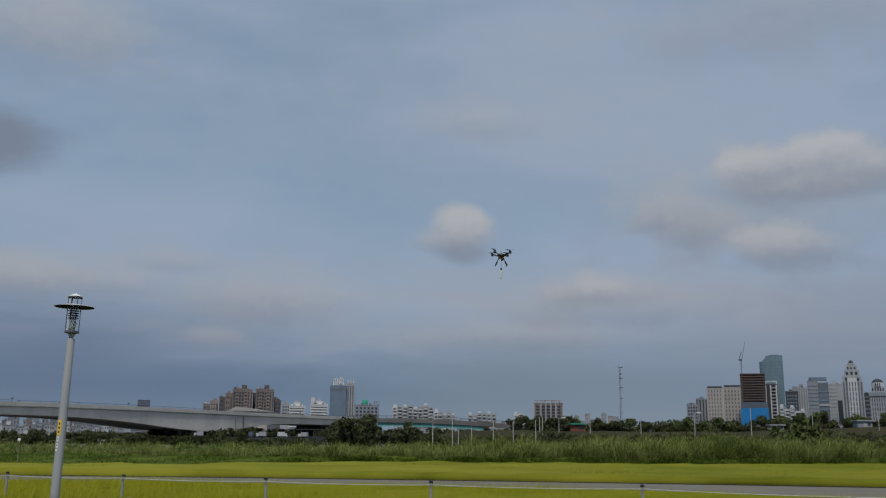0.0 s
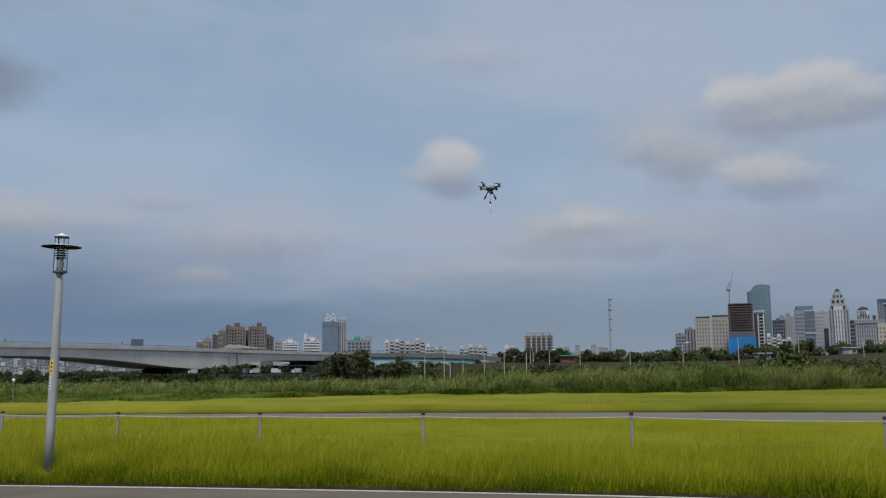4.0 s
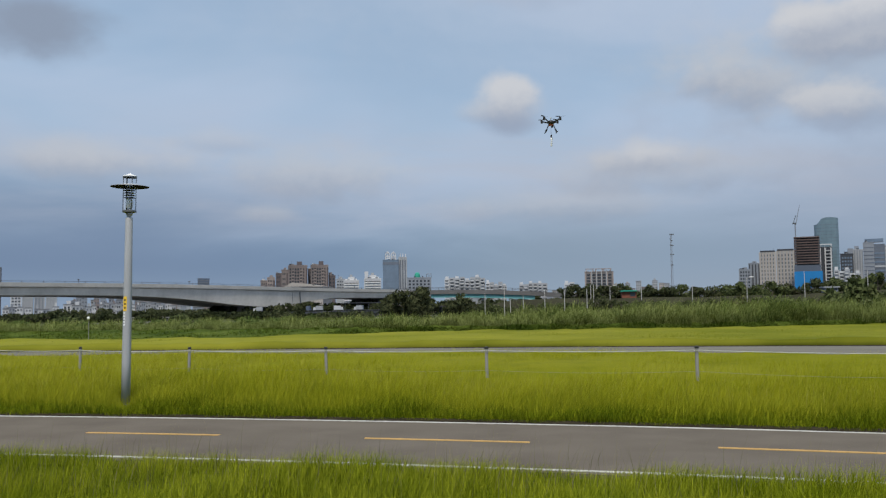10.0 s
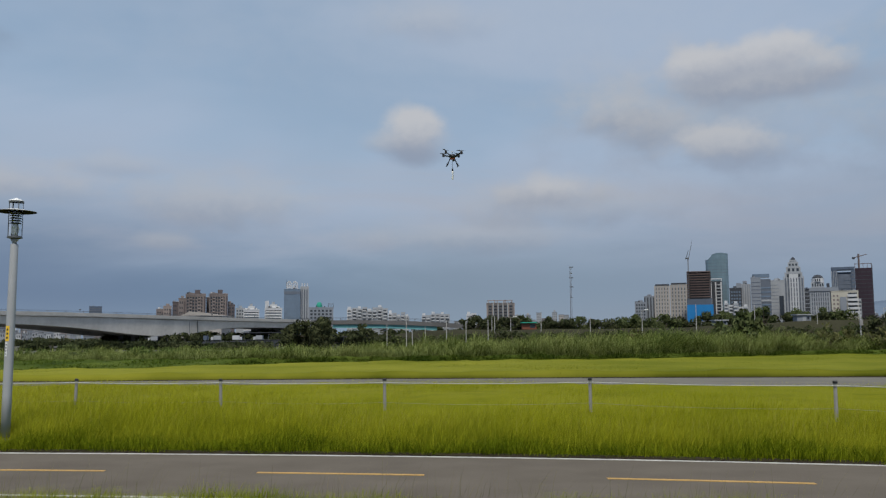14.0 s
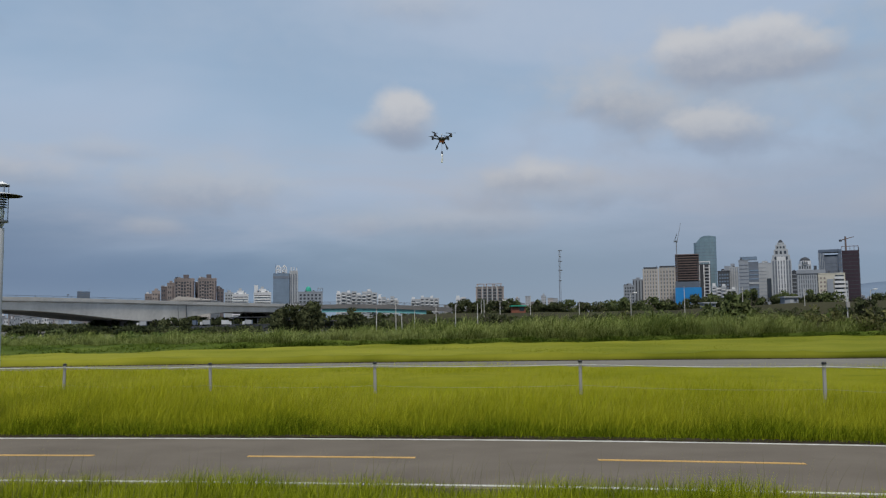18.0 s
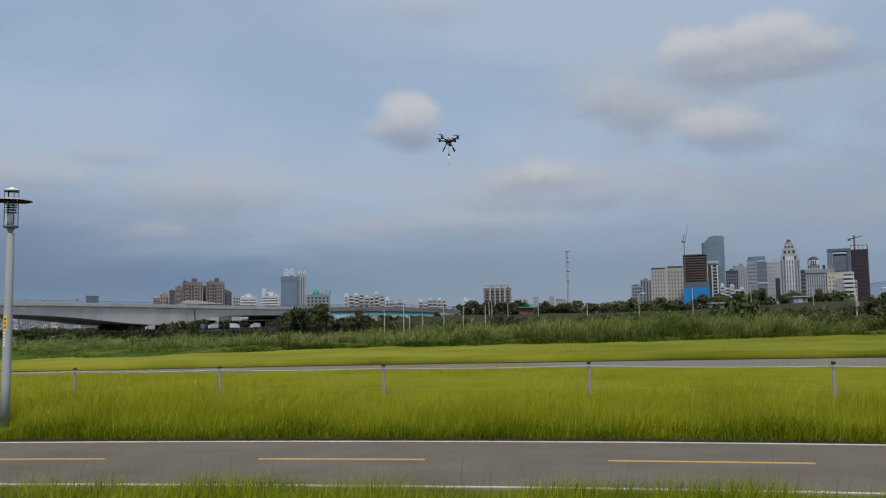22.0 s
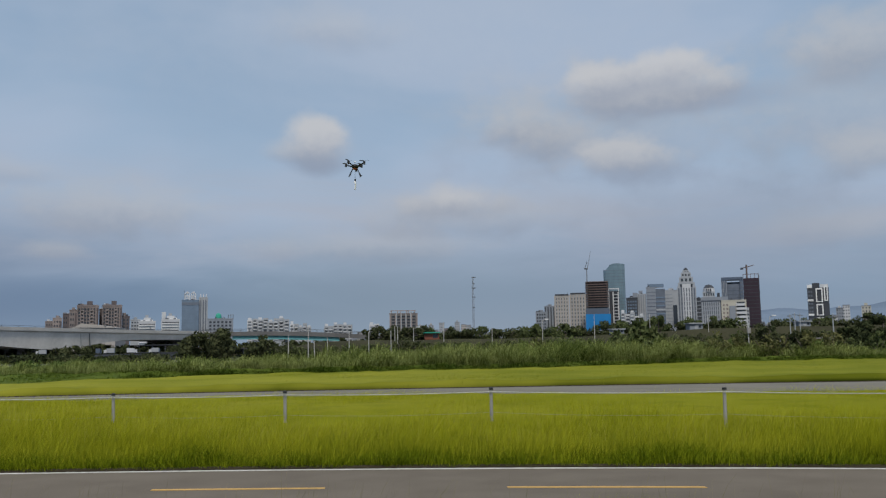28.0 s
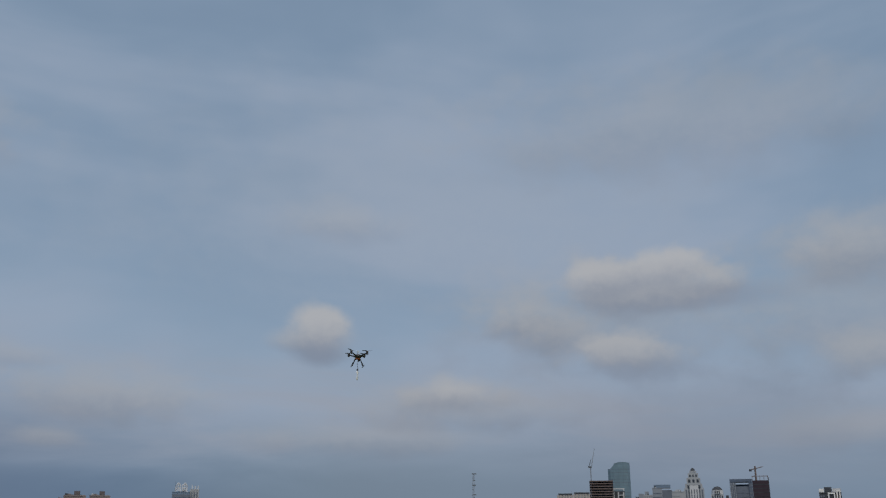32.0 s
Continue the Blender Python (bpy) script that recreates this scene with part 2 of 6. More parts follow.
def leaf_material(name, base, tip, dry, patch=0.25, thin=0.35, rough=0.75, vary=0.5, tone=0.16, east=0.0, blotch=0.0):
    """Leaves and blades: colour from foot to tip (a dark foot puts the shade between blades into the colour), differing
    from blade to blade and over wide patches (greener eastwards by the given share a metre), light passing through."""
    m = bpy.data.materials.new(name)
    m.use_nodes = True
    nt = m.node_tree
    bsdf = nt.nodes["Principled BSDF"]
    out = nt.nodes["Material Output"]
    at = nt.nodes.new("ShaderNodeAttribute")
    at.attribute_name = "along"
    geo = nt.nodes.new("ShaderNodeNewGeometry")
    tc = nt.nodes.new("ShaderNodeTexCoord")
    wide = nt.nodes.new("ShaderNodeTexNoise")
    wide.inputs["Scale"].default_value, wide.inputs["Detail"].default_value = patch, 4
    nt.links.new(tc.outputs["Object"], wide.inputs["Vector"])

    def mixer(fac, a, b):
        mx = nt.nodes.new("ShaderNodeMix")
        mx.data_type = "RGBA"
        for s, v in ((mx.inputs[0], fac), (mx.inputs[6], a), (mx.inputs[7], b)):
            if isinstance(v, tuple):
                s.default_value = (*v, 1)
            else:
                nt.links.new(v, s)
        return mx.outputs[2]

    def ranged(v, a, b, c=0.0, d=1.0):
        r = nt.nodes.new("ShaderNodeMapRange")
        nt.links.new(v, r.inputs[0])
        for i, x in enumerate((a, b, c, d)):
            r.inputs[i + 1].default_value = x
        return r.outputs[0]

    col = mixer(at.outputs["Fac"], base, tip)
    sum_ = nt.nodes.new("ShaderNodeMath")
    sum_.operation = "MULTIPLY_ADD"
    nt.links.new(geo.outputs["Random Per Island"], sum_.inputs[0])
    sum_.inputs[1].default_value = vary
    ground_mix = wide.outputs[0]
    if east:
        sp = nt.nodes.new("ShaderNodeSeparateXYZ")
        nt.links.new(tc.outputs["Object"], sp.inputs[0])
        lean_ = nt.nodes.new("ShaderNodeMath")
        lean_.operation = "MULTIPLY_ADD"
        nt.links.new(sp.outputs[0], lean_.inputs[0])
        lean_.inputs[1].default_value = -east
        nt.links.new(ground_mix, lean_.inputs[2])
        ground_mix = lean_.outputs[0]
    nt.links.new(ground_mix, sum_.inputs[2])
    col = mixer(ranged(sum_.outputs[0], 0.30 + vary / 2, 0.85 + vary / 2), col, dry)
    if blotch:
        # metre-sized tufts of deeper green
        tuft = nt.nodes.new("ShaderNodeTexNoise")
        tuft.inputs["Scale"].default_value, tuft.inputs["Detail"].default_value = 1.1, 3
        nt.links.new(tc.outputs["Object"], tuft.inputs["Vector"])
        deep = nt.nodes.new("ShaderNodeHueSaturation")
        deep.inputs["Hue"].default_value, deep.inputs["Value"].default_value = 0.52, 0.68
        nt.links.new(col, deep.inputs["Color"])
        col = mixer(ranged(tuft.outputs[0], 0.46, 0.66, 0.0, blotch), col, deep.outputs[0])
    hsv = nt.nodes.new("ShaderNodeHueSaturation")
    nt.links.new(col, hsv.inputs["Color"])
    nt.links.new(ranged(geo.outputs["Random Per Island"], 0, 1, 1 - tone, 1 + tone), hsv.inputs["Value"])
    nt.links.new(hsv.outputs[0], bsdf.inputs["Base Color"])
    bsdf.inputs["Roughness"].default_value = rough
    bsdf.inputs["Specular IOR Level"].default_value = 0.04
    tr = nt.nodes.new("ShaderNodeBsdfTranslucent")
    nt.links.new(hsv.outputs[0], tr.inputs[0])
    ms = nt.nodes.new("ShaderNodeMixShader")
    ms.inputs[0].default_value = thin
    nt.links.new(bsdf.outputs[0], ms.inputs[1])
    nt.links.new(tr.outputs[0], ms.inputs[2])
    nt.links.new(ms.outputs[0], out.inputs[0])
    return m


def glass_material(name, col, rough=0.08, metal=0.6):
    m = material(name, col, rough, metal, 0.25, 0.12, 0.6, 0.0, 0.6, rand=0.3)
    return m


# EDGE, MOWN, VERGE, REED: near-black first colour paints the shade between blades
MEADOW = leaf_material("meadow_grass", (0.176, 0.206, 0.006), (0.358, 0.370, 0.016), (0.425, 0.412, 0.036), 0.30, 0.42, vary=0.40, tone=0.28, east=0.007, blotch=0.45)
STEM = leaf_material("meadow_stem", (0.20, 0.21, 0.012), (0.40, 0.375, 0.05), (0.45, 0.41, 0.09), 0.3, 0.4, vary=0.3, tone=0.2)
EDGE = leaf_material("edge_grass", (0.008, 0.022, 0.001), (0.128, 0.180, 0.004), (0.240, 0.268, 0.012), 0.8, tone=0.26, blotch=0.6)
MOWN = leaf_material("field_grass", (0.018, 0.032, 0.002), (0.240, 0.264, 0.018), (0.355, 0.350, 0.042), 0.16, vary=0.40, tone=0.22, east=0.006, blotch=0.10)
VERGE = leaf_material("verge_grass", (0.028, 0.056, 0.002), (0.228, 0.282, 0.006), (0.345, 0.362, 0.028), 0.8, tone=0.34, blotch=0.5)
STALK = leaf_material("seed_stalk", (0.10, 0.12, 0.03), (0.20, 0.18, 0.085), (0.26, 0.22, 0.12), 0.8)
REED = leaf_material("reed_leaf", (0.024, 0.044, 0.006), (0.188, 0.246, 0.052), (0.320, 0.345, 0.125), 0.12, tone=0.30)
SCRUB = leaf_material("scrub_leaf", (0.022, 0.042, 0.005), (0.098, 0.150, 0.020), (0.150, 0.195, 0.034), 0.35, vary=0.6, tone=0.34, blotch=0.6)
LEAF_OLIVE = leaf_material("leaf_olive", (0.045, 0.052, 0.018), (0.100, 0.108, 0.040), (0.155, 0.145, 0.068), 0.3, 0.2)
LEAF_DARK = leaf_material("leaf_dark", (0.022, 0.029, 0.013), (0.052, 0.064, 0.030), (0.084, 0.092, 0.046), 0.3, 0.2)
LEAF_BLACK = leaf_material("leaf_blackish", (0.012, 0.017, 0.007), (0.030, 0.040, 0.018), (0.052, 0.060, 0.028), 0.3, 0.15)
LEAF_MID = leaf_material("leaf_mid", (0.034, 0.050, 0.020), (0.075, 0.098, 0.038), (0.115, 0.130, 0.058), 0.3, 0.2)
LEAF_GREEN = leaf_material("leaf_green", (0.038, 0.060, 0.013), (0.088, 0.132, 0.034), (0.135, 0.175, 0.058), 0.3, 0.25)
BARK = material("bark", (0.10, 0.085, 0.07), 0.9, var=0.35, scale=3, fine=25, bump=0.5)
SOIL = material("soil_and_turf", (0.085, 0.115, 0.022), 0.95, var=0.45, scale=0.35, fine=6, bump=0.3, spec=0.1)
_nt = SOIL.node_tree
_bs = _nt.nodes["Principled BSDF"]
_old = _bs.inputs["Base Color"].links[0].from_socket
# ground turns grey-brown beyond 85 m, to bounce less green light
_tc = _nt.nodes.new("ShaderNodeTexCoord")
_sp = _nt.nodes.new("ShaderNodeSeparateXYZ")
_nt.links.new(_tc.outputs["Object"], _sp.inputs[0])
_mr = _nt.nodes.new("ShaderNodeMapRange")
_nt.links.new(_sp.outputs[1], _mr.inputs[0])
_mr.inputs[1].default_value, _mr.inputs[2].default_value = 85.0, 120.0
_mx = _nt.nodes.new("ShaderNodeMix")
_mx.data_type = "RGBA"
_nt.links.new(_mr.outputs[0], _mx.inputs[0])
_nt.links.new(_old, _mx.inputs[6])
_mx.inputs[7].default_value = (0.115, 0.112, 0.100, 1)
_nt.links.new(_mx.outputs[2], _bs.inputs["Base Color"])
LEVEE = material("levee_turf", (0.040, 0.039, 0.022), 0.95, var=0.35, scale=0.12, fine=2.0, bump=0.3, spec=0.1)
ASPHALT = material("asphalt", (0.137, 0.120, 0.101), 0.95, var=0.22, scale=0.9, fine=160, bump=0.0, spec=0.0)
EDGE_SOIL = material("dark_edge_soil", (0.040, 0.034, 0.022), 0.95, var=0.5, scale=3, fine=30, bump=0.0, spec=0.0)
ASPHALT2 = material("old_asphalt", (0.172, 0.165, 0.145), 0.95, var=0.15, scale=0.5, fine=90, bump=0.0, spec=0.0)
WHITE_LINE = material("white_road_paint", (0.48, 0.475, 0.435), 0.8, var=0.3, scale=6, fine=60, bump=0.1)
YELLOW_LINE = material("yellow_road_paint", (0.47, 0.29, 0.09), 0.8, var=0.2, scale=6, fine=60, bump=0.1)
GALV = material("painted_grey_steel", (0.34, 0.355, 0.38), 0.5, 0.0, 0.08, 3, 40, 0.05, streak=0.4)
GALV_DARK = material("dark_grey_steel", (0.10, 0.11, 0.12), 0.5, 0.3, 0.15, 6, 50, 0.05)
ALU_WHITE = material("white_enamel", (0.78, 0.79, 0.80), 0.4, 0.0, 0.06, 8, 50, 0.02)
BLACK = material("black_plastic", (0.018, 0.018, 0.020), 0.5, var=0.2)
MATT_BLACK = material("matt_black_underside", (0.022, 0.022, 0.024), 0.95, var=0.1, spec=0.05)
CARBON = material("black_carbon", (0.022, 0.023, 0.027), 0.35, var=0.2, scale=30, fine=200)
ORANGE = material("orange_plastic", (0.45, 0.12, 0.04), 0.5, var=0.15)
POST_GREY = material("recycled_plastic_post", (0.25, 0.245, 0.245), 0.7, var=0.15, scale=5, fine=60, bump=0.1, streak=0.5)
POST_PALE = material("pale_painted_pole", (0.40, 0.395, 0.385), 0.6, var=0.12, scale=2, fine=20, bump=0.0, streak=0.4)
ROPE_DULL = material("dull_rope", (0.33, 0.33, 0.22), 0.9, var=0.2)
ROPE = material("pale_rope", (0.46, 0.46, 0.43), 0.8, var=0.12, scale=8, fine=90, bump=0.3)
STICKER_YELLOW = material("yellow_sticker", (0.80, 0.52, 0.04), 0.5, var=0.08)
STICKER_WHITE = material("white_sticker", (0.75, 0.76, 0.78), 0.5, var=0.08)
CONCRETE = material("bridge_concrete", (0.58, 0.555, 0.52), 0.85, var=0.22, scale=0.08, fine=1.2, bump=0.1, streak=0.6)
# darker concrete for the piers and the far parapet
CONCRETE_DARK = material("dark_concrete", (0.20, 0.20, 0.20), 0.9, var=0.25, scale=0.1, fine=1.4, bump=0.1, streak=0.6)
BARRIER_GREY = material("dark_barrier_concrete", (0.115, 0.115, 0.118), 0.9, var=0.3, scale=0.15, fine=1.6, bump=0.1, streak=0.6)
PARAPET = material("pale_parapet_concrete", (0.42, 0.41, 0.395), 0.85, var=0.22, scale=0.12, fine=1.4, bump=0.1, streak=0.6)
TURQUOISE = material("turquoise_steel", (0.115, 0.30, 0.315), 0.5, var=0.12, scale=0.15, fine=1.5, bump=0.0, streak=0.4)


def wall_paint(name, col, var=0.14):
    return material(name, col, 0.85, 0.0, var, 0.06, 0.7, 0.0, 0.2, streak=0.5)


W_BRIGHT = wall_paint("bright_white_panels", (0.66, 0.67, 0.68))
W_BROWN = wall_paint("brown_tile_wall", (0.205, 0.178, 0.176), 0.3)
W_BROWN_DARK = wall_paint("dark_brown_wall", (0.111, 0.096, 0.102), 0.2)
W_WHITE = wall_paint("white_tile_wall", (0.475, 0.490, 0.520))
W_OFF = wall_paint("pale_grey_wall", (0.311, 0.331, 0.361))
W_GREY = wall_paint("grey_wall", (0.215, 0.239, 0.279))
W_DARK = wall_paint("dark_grey_wall", (0.052, 0.058, 0.070))
W_BEIGE = wall_paint("beige_stone_wall", (0.345, 0.325, 0.31))
W_CREAM = wall_paint("cream_wall", (0.420, 0.405, 0.355))
W_BLUEGREY = wall_paint("blue_grey_wall", (0.088, 0.115, 0.165))
W_RED = wall_paint("dark_red_netting", (0.042, 0.030, 0.042), 0.3)
W_STEEL = wall_paint("rusty_steel_frame", (0.140, 0.108, 0.104), 0.25)
W_ROOF = wall_paint("grey_roof", (0.178, 0.185, 0.205))
W_NAVY = wall_paint("faded_navy_netting", (0.085, 0.105, 0.140))
BLUE_SHEET = wall_paint("blue_sheeting", (0.020, 0.170, 0.420), 0.12)
GREEN_NET = wall_paint("green_roof", (0.04, 0.30, 0.22))
W_TAUPE = wall_paint("taupe_tile_wall", (0.150, 0.140, 0.142), 0.2)
W_TAN = wall_paint("tan_tile_wall", (0.275, 0.235, 0.225), 0.2)
W_ORANGE = wall_paint("orange_wall", (0.20, 0.080, 0.055))
G_DARK = glass_material("dark_window_glass", (0.050, 0.060, 0.075), 0.15, 0.2)
G_BLUE = glass_material("blue_curtain_glass", (0.20, 0.26, 0.34), 0.18, 0.35)
G_TEAL = glass_material("teal_curtain_glass", (0.17, 0.245, 0.285), 0.2, 0.3)
G_GREY = glass_material("grey_curtain_glass", (0.17, 0.19, 0.23), 0.2, 0.3)
# blue base colour carries the distance haze over the forest
HILL = material("far_forested_hill", (0.140, 0.184, 0.250), 1.0, var=0.12, scale=0.004, fine=0.03, bump=0.0, spec=0.0)
LANTERN_GLASS = bpy.data.materials.new("lantern_glass")
LANTERN_GLASS.use_nodes = True
_g = LANTERN_GLASS.node_tree.nodes["Principled BSDF"]
_g.inputs["Base Color"].default_value = (0.92, 0.94, 0.95, 1)
_g.inputs["Roughness"].default_value = 0.12
_g.inputs["Transmission Weight"].default_value = 1.0
_g.inputs["IOR"].default_value = 1.12

# ---- mesh helpers ----
def finish(name, bm, mat, parent=None, label="", smooth=False):
    me = bpy.data.meshes.new(name)
    bm.normal_update()
    bm.to_mesh(me)
    bm.free()
    if smooth:
        for p in me.polygons:
            p.use_smooth = True
    me.materials.append(mat)
    ob = new(name, me)
    if parent is not None:
        ob.parent = parent
    if label:
        ob["label"] = label
    return ob


def part(name, bm, mat, parent, label="", smooth=False):
    return finish(name, bm, mat, parent, label, smooth)


def thing(name, at, label, category, group="", kind="", turn=0.0):
    e = new(name)
    e.matrix_basis = pose(*at, 0, 0, turn)
    e.empty_display_size = 0.2
    return tagged(e, label, category, group, kind)


def add_box(bm, x0, x1, y0, y1, z0, z1, bevel=0.0):
    r = bmesh.ops.create_cube(bm, size=1.0, matrix=Matrix.LocRotScale(((x0 + x1) / 2, (y0 + y1) / 2, (z0 + z1) / 2), None, (x1 - x0, y1 - y0, z1 - z0)))
    if bevel:
        edges = list({e for v in r["verts"] for e in v.link_edges})
        bmesh.ops.bevel(bm, geom=edges, offset=bevel, segments=2, affect="EDGES")
    return bm


def box(x0, x1, y0, y1, z0, z1, bevel=0.0):
    return add_box(bmesh.new(), x0, x1, y0, y1, z0, z1, bevel)


def add_lathe(bm, profile, n=24, cx=0.0, cy=0.0, close=True):
    """A turned body: profile of (radius, height) from the foot up."""
    rings = []
    for r, z in profile:
        rings.append([bm.verts.new((cx + r * math.cos(2 * math.pi * i / n), cy + r * math.sin(2 * math.pi * i / n), z)) for i in range(n)])
    for a, b in zip(rings, rings[1:]):
        for i in range(n):
            bm.faces.new((a[i], a[(i + 1) % n], b[(i + 1) % n], b[i]))
    if close:
        bm.faces.new(rings[0][::-1])
        bm.faces.new(rings[-1])
    return bm


def lathe(profile, n=24, cx=0.0, cy=0.0, close=True):
    return add_lathe(bmesh.new(), profile, n, cx, cy, close)


def add_tube(bm, a, b, ra, rb=None, n=8):
    """A round bar from a to b, tapering from ra to rb."""
    rb = ra if rb is None else rb
    a, b = Vector(a), Vector(b)
    q = (b - a).to_track_quat("Z", "Y").to_matrix()
    ring = lambda c, r: [bm.verts.new(c + q @ Vector((r * math.cos(2 * math.pi * i / n), r * math.sin(2 * math.pi * i / n), 0))) for i in range(n)]
    A, B = ring(a, ra), ring(b, rb)
    for i in range(n):
        bm.faces.new((A[i], A[(i + 1) % n], B[(i + 1) % n], B[i]))
    bm.faces.new(A[::-1])
    bm.faces.new(B)
    return bm


def tube(a, b, ra, rb=None, n=8):
    return add_tube(bmesh.new(), a, b, ra, rb, n)


def raw_mesh(name, verts, faces_by_size, mat, along=None, parent=None, flat=False):
    """A mesh straight from arrays: verts (n, 3), and face index arrays (m, k) of any k."""
    me = bpy.data.meshes.new(name)
    me.vertices.add(len(verts))
    me.vertices.foreach_set("co", np.asarray(verts, np.float32).ravel())
    loops = np.concatenate([f.ravel() for f in faces_by_size]).astype(np.int32)
    totals = np.concatenate([np.full(len(f), f.shape[1], np.int32) for f in faces_by_size])
    starts = np.concatenate([[0], np.cumsum(totals)[:-1]]).astype(np.int32)
    me.loops.add(len(loops))
    me.loops.foreach_set("vertex_index", loops)
    me.polygons.add(len(totals))
    me.polygons.foreach_set("loop_start", starts)
    me.update(calc_edges=True)
    if along is not None:
        a = me.attributes.new("along", "FLOAT", "POINT")
        a.data.foreach_set("value", np.asarray(along, np.float32))
    if flat:
        me.shade_flat()
    me.materials.append(mat)
    ob = new(name, me)
    if parent is not None:
        ob.parent = parent
    return ob


# ---- ground ----
def bend(x):
    """How the cycle path swings towards the viewer with x."""
    u = np.clip(x, -16, 14)
    k = np.where(u > 0, 0.0095, 0.005)
    return -0.16 * u - k * u * u + (np.asarray(x) - u) * (-0.16 - 2 * k * u)


FAR_EDGE, CENTRE, NEAR_EDGE = 12.60, 10.92, 9.12


def rise(x, y):
    """Gentle unevenness of the flood plain."""
    return 0.05 * np.sin(0.21 * x + 0.5) * np.sin(0.17 * y + 1.0) + 0.03 * np.sin(0.53 * x + 0.3 * y)


def ground_z(x, y):
    d = np.abs(y - (10.86 + bend(x)))
    k = np.clip((d - 2.2) / 2.0, 0, 1)
    far = np.clip((60 - np.hypot(x, y)) / 20, 0, 1)
    return rise(x, y) * k * far - 0.05


gx = np.concatenate([[-4800, -2400, -1200, -600, -300, -150, -90], np.arange(-60, 61, 1.0), [90, 150, 300, 600, 1200, 2400, 4800]])
gy = np.concatenate([[-4800, -2000, -800, -300, -100, -40, -20], np.arange(-8, 81, 1.0), [100, 150, 300, 600, 1200, 2400, 4900]])
GX, GY = np.meshgrid(gx, gy)
gv = np.stack([GX.ravel(), GY.ravel(), ground_z(GX.ravel(), GY.ravel())], 1)
nxg, nyg = len(gx), len(gy)
ii = (np.arange(nyg - 1)[:, None] * nxg + np.arange(nxg - 1)[None]).ravel()
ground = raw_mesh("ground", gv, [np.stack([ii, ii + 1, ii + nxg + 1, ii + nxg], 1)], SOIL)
tagged(ground, "grassy flood plain of green turf, grey-brown towards the city", "ground", kind="structure")


def strip(name, x, y0, y1, z, mat, thick=0.03):
    """A band along x between the curves y0 and y1, with real thickness."""
    n = len(x)
    z = np.broadcast_to(z, (n,))
    top = np.concatenate([np.stack([x, y0, z], 1), np.stack([x, y1, z], 1)])
    low = top.copy()
    low[:, 2] -= thick
    v = np.concatenate([top, low])
    i = np.arange(n - 1)
    quads = [np.stack([i, i + 1, n + i + 1, n + i], 1), np.stack([2 * n + i, 2 * n + i + 1, i + 1, i], 1), np.stack([n + i, n + i + 1, 3 * n + i + 1, 3 * n + i], 1)]
    ends = np.array([[0, n, 3 * n, 2 * n], [n - 1, 3 * n - 1, 4 * n - 1, 2 * n - 1]])
    return raw_mesh(name, v, [np.concatenate(quads + [ends])], mat, flat=True)


px = np.arange(-45, 45.1, 0.5)
wob = lambda x, a, s: a * np.sin(1.7 * x + s) + a * np.sin(4.3 * x + 2 * s)
road = strip("road", px, NEAR_EDGE - 0.16 + bend(px) + wob(px, 0.02, 1), FAR_EDGE + 0.10 + bend(px) + wob(px, 0.02, 3), 0.0, ASPHALT, 0.09)
tagged(road, "grey asphalt cycle path with white edges and yellow dashes", "cycle path", kind="structure")
soil_edge = strip("trim_soil", px, FAR_EDGE + 0.09 + bend(px) + wob(px, 0.025, 4), FAR_EDGE + 0.40 + bend(px), 0.012, EDGE_SOIL, 0.07)
tagged(soil_edge, "strip of bare dark soil along the asphalt edge", "soil", kind="structure")
for nm, c in (("white_edge_line", FAR_EDGE), ("white_edge_line", NEAR_EDGE)):
    ln = strip(nm, px, c - 0.04 + bend(px) + wob(px, 0.004, 2), c + 0.04 + bend(px) + wob(px, 0.004, 5), 0.006, WHITE_LINE, 0.005)
    ln.parent = road
for k in range(-4, 5):
    dx = np.linspace(-2.34 + 4.03 * k + 0.14 * k * k, -0.285 + 4.17 * k + 0.145 * k * k, 6)
    dash = strip("yellow_dash", dx, CENTRE - 0.045 + bend(dx), CENTRE + 0.045 + bend(dx), 0.006, YELLOW_LINE, 0.005)
    dash.parent = road

# the second path, beyond the rope fence
qx = np.arange(-60, 70.1, 2.0)
far2 = 36.9 - 0.0030 * (qx + 4) ** 2 - 0.03 * qx
near2 = far2 - 9.0
# dark strip stands for soil plus the shade at the grass's foot
tagged(strip("trim_soil", qx, far2 - 0.30, far2 + 0.12, 0.05, EDGE_SOIL, 0.09), "dark edge of soil and painted foot shade where the field grass meets the path", "soil", kind="structure")
road2 = strip("road", qx, near2, far2, 0.03, ASPHALT2, 0.09)
tagged(road2, "narrow pale grey asphalt path across the flood plain", "path", kind="structure")


# ---- blades ----
rng = np.random.default_rng(11)


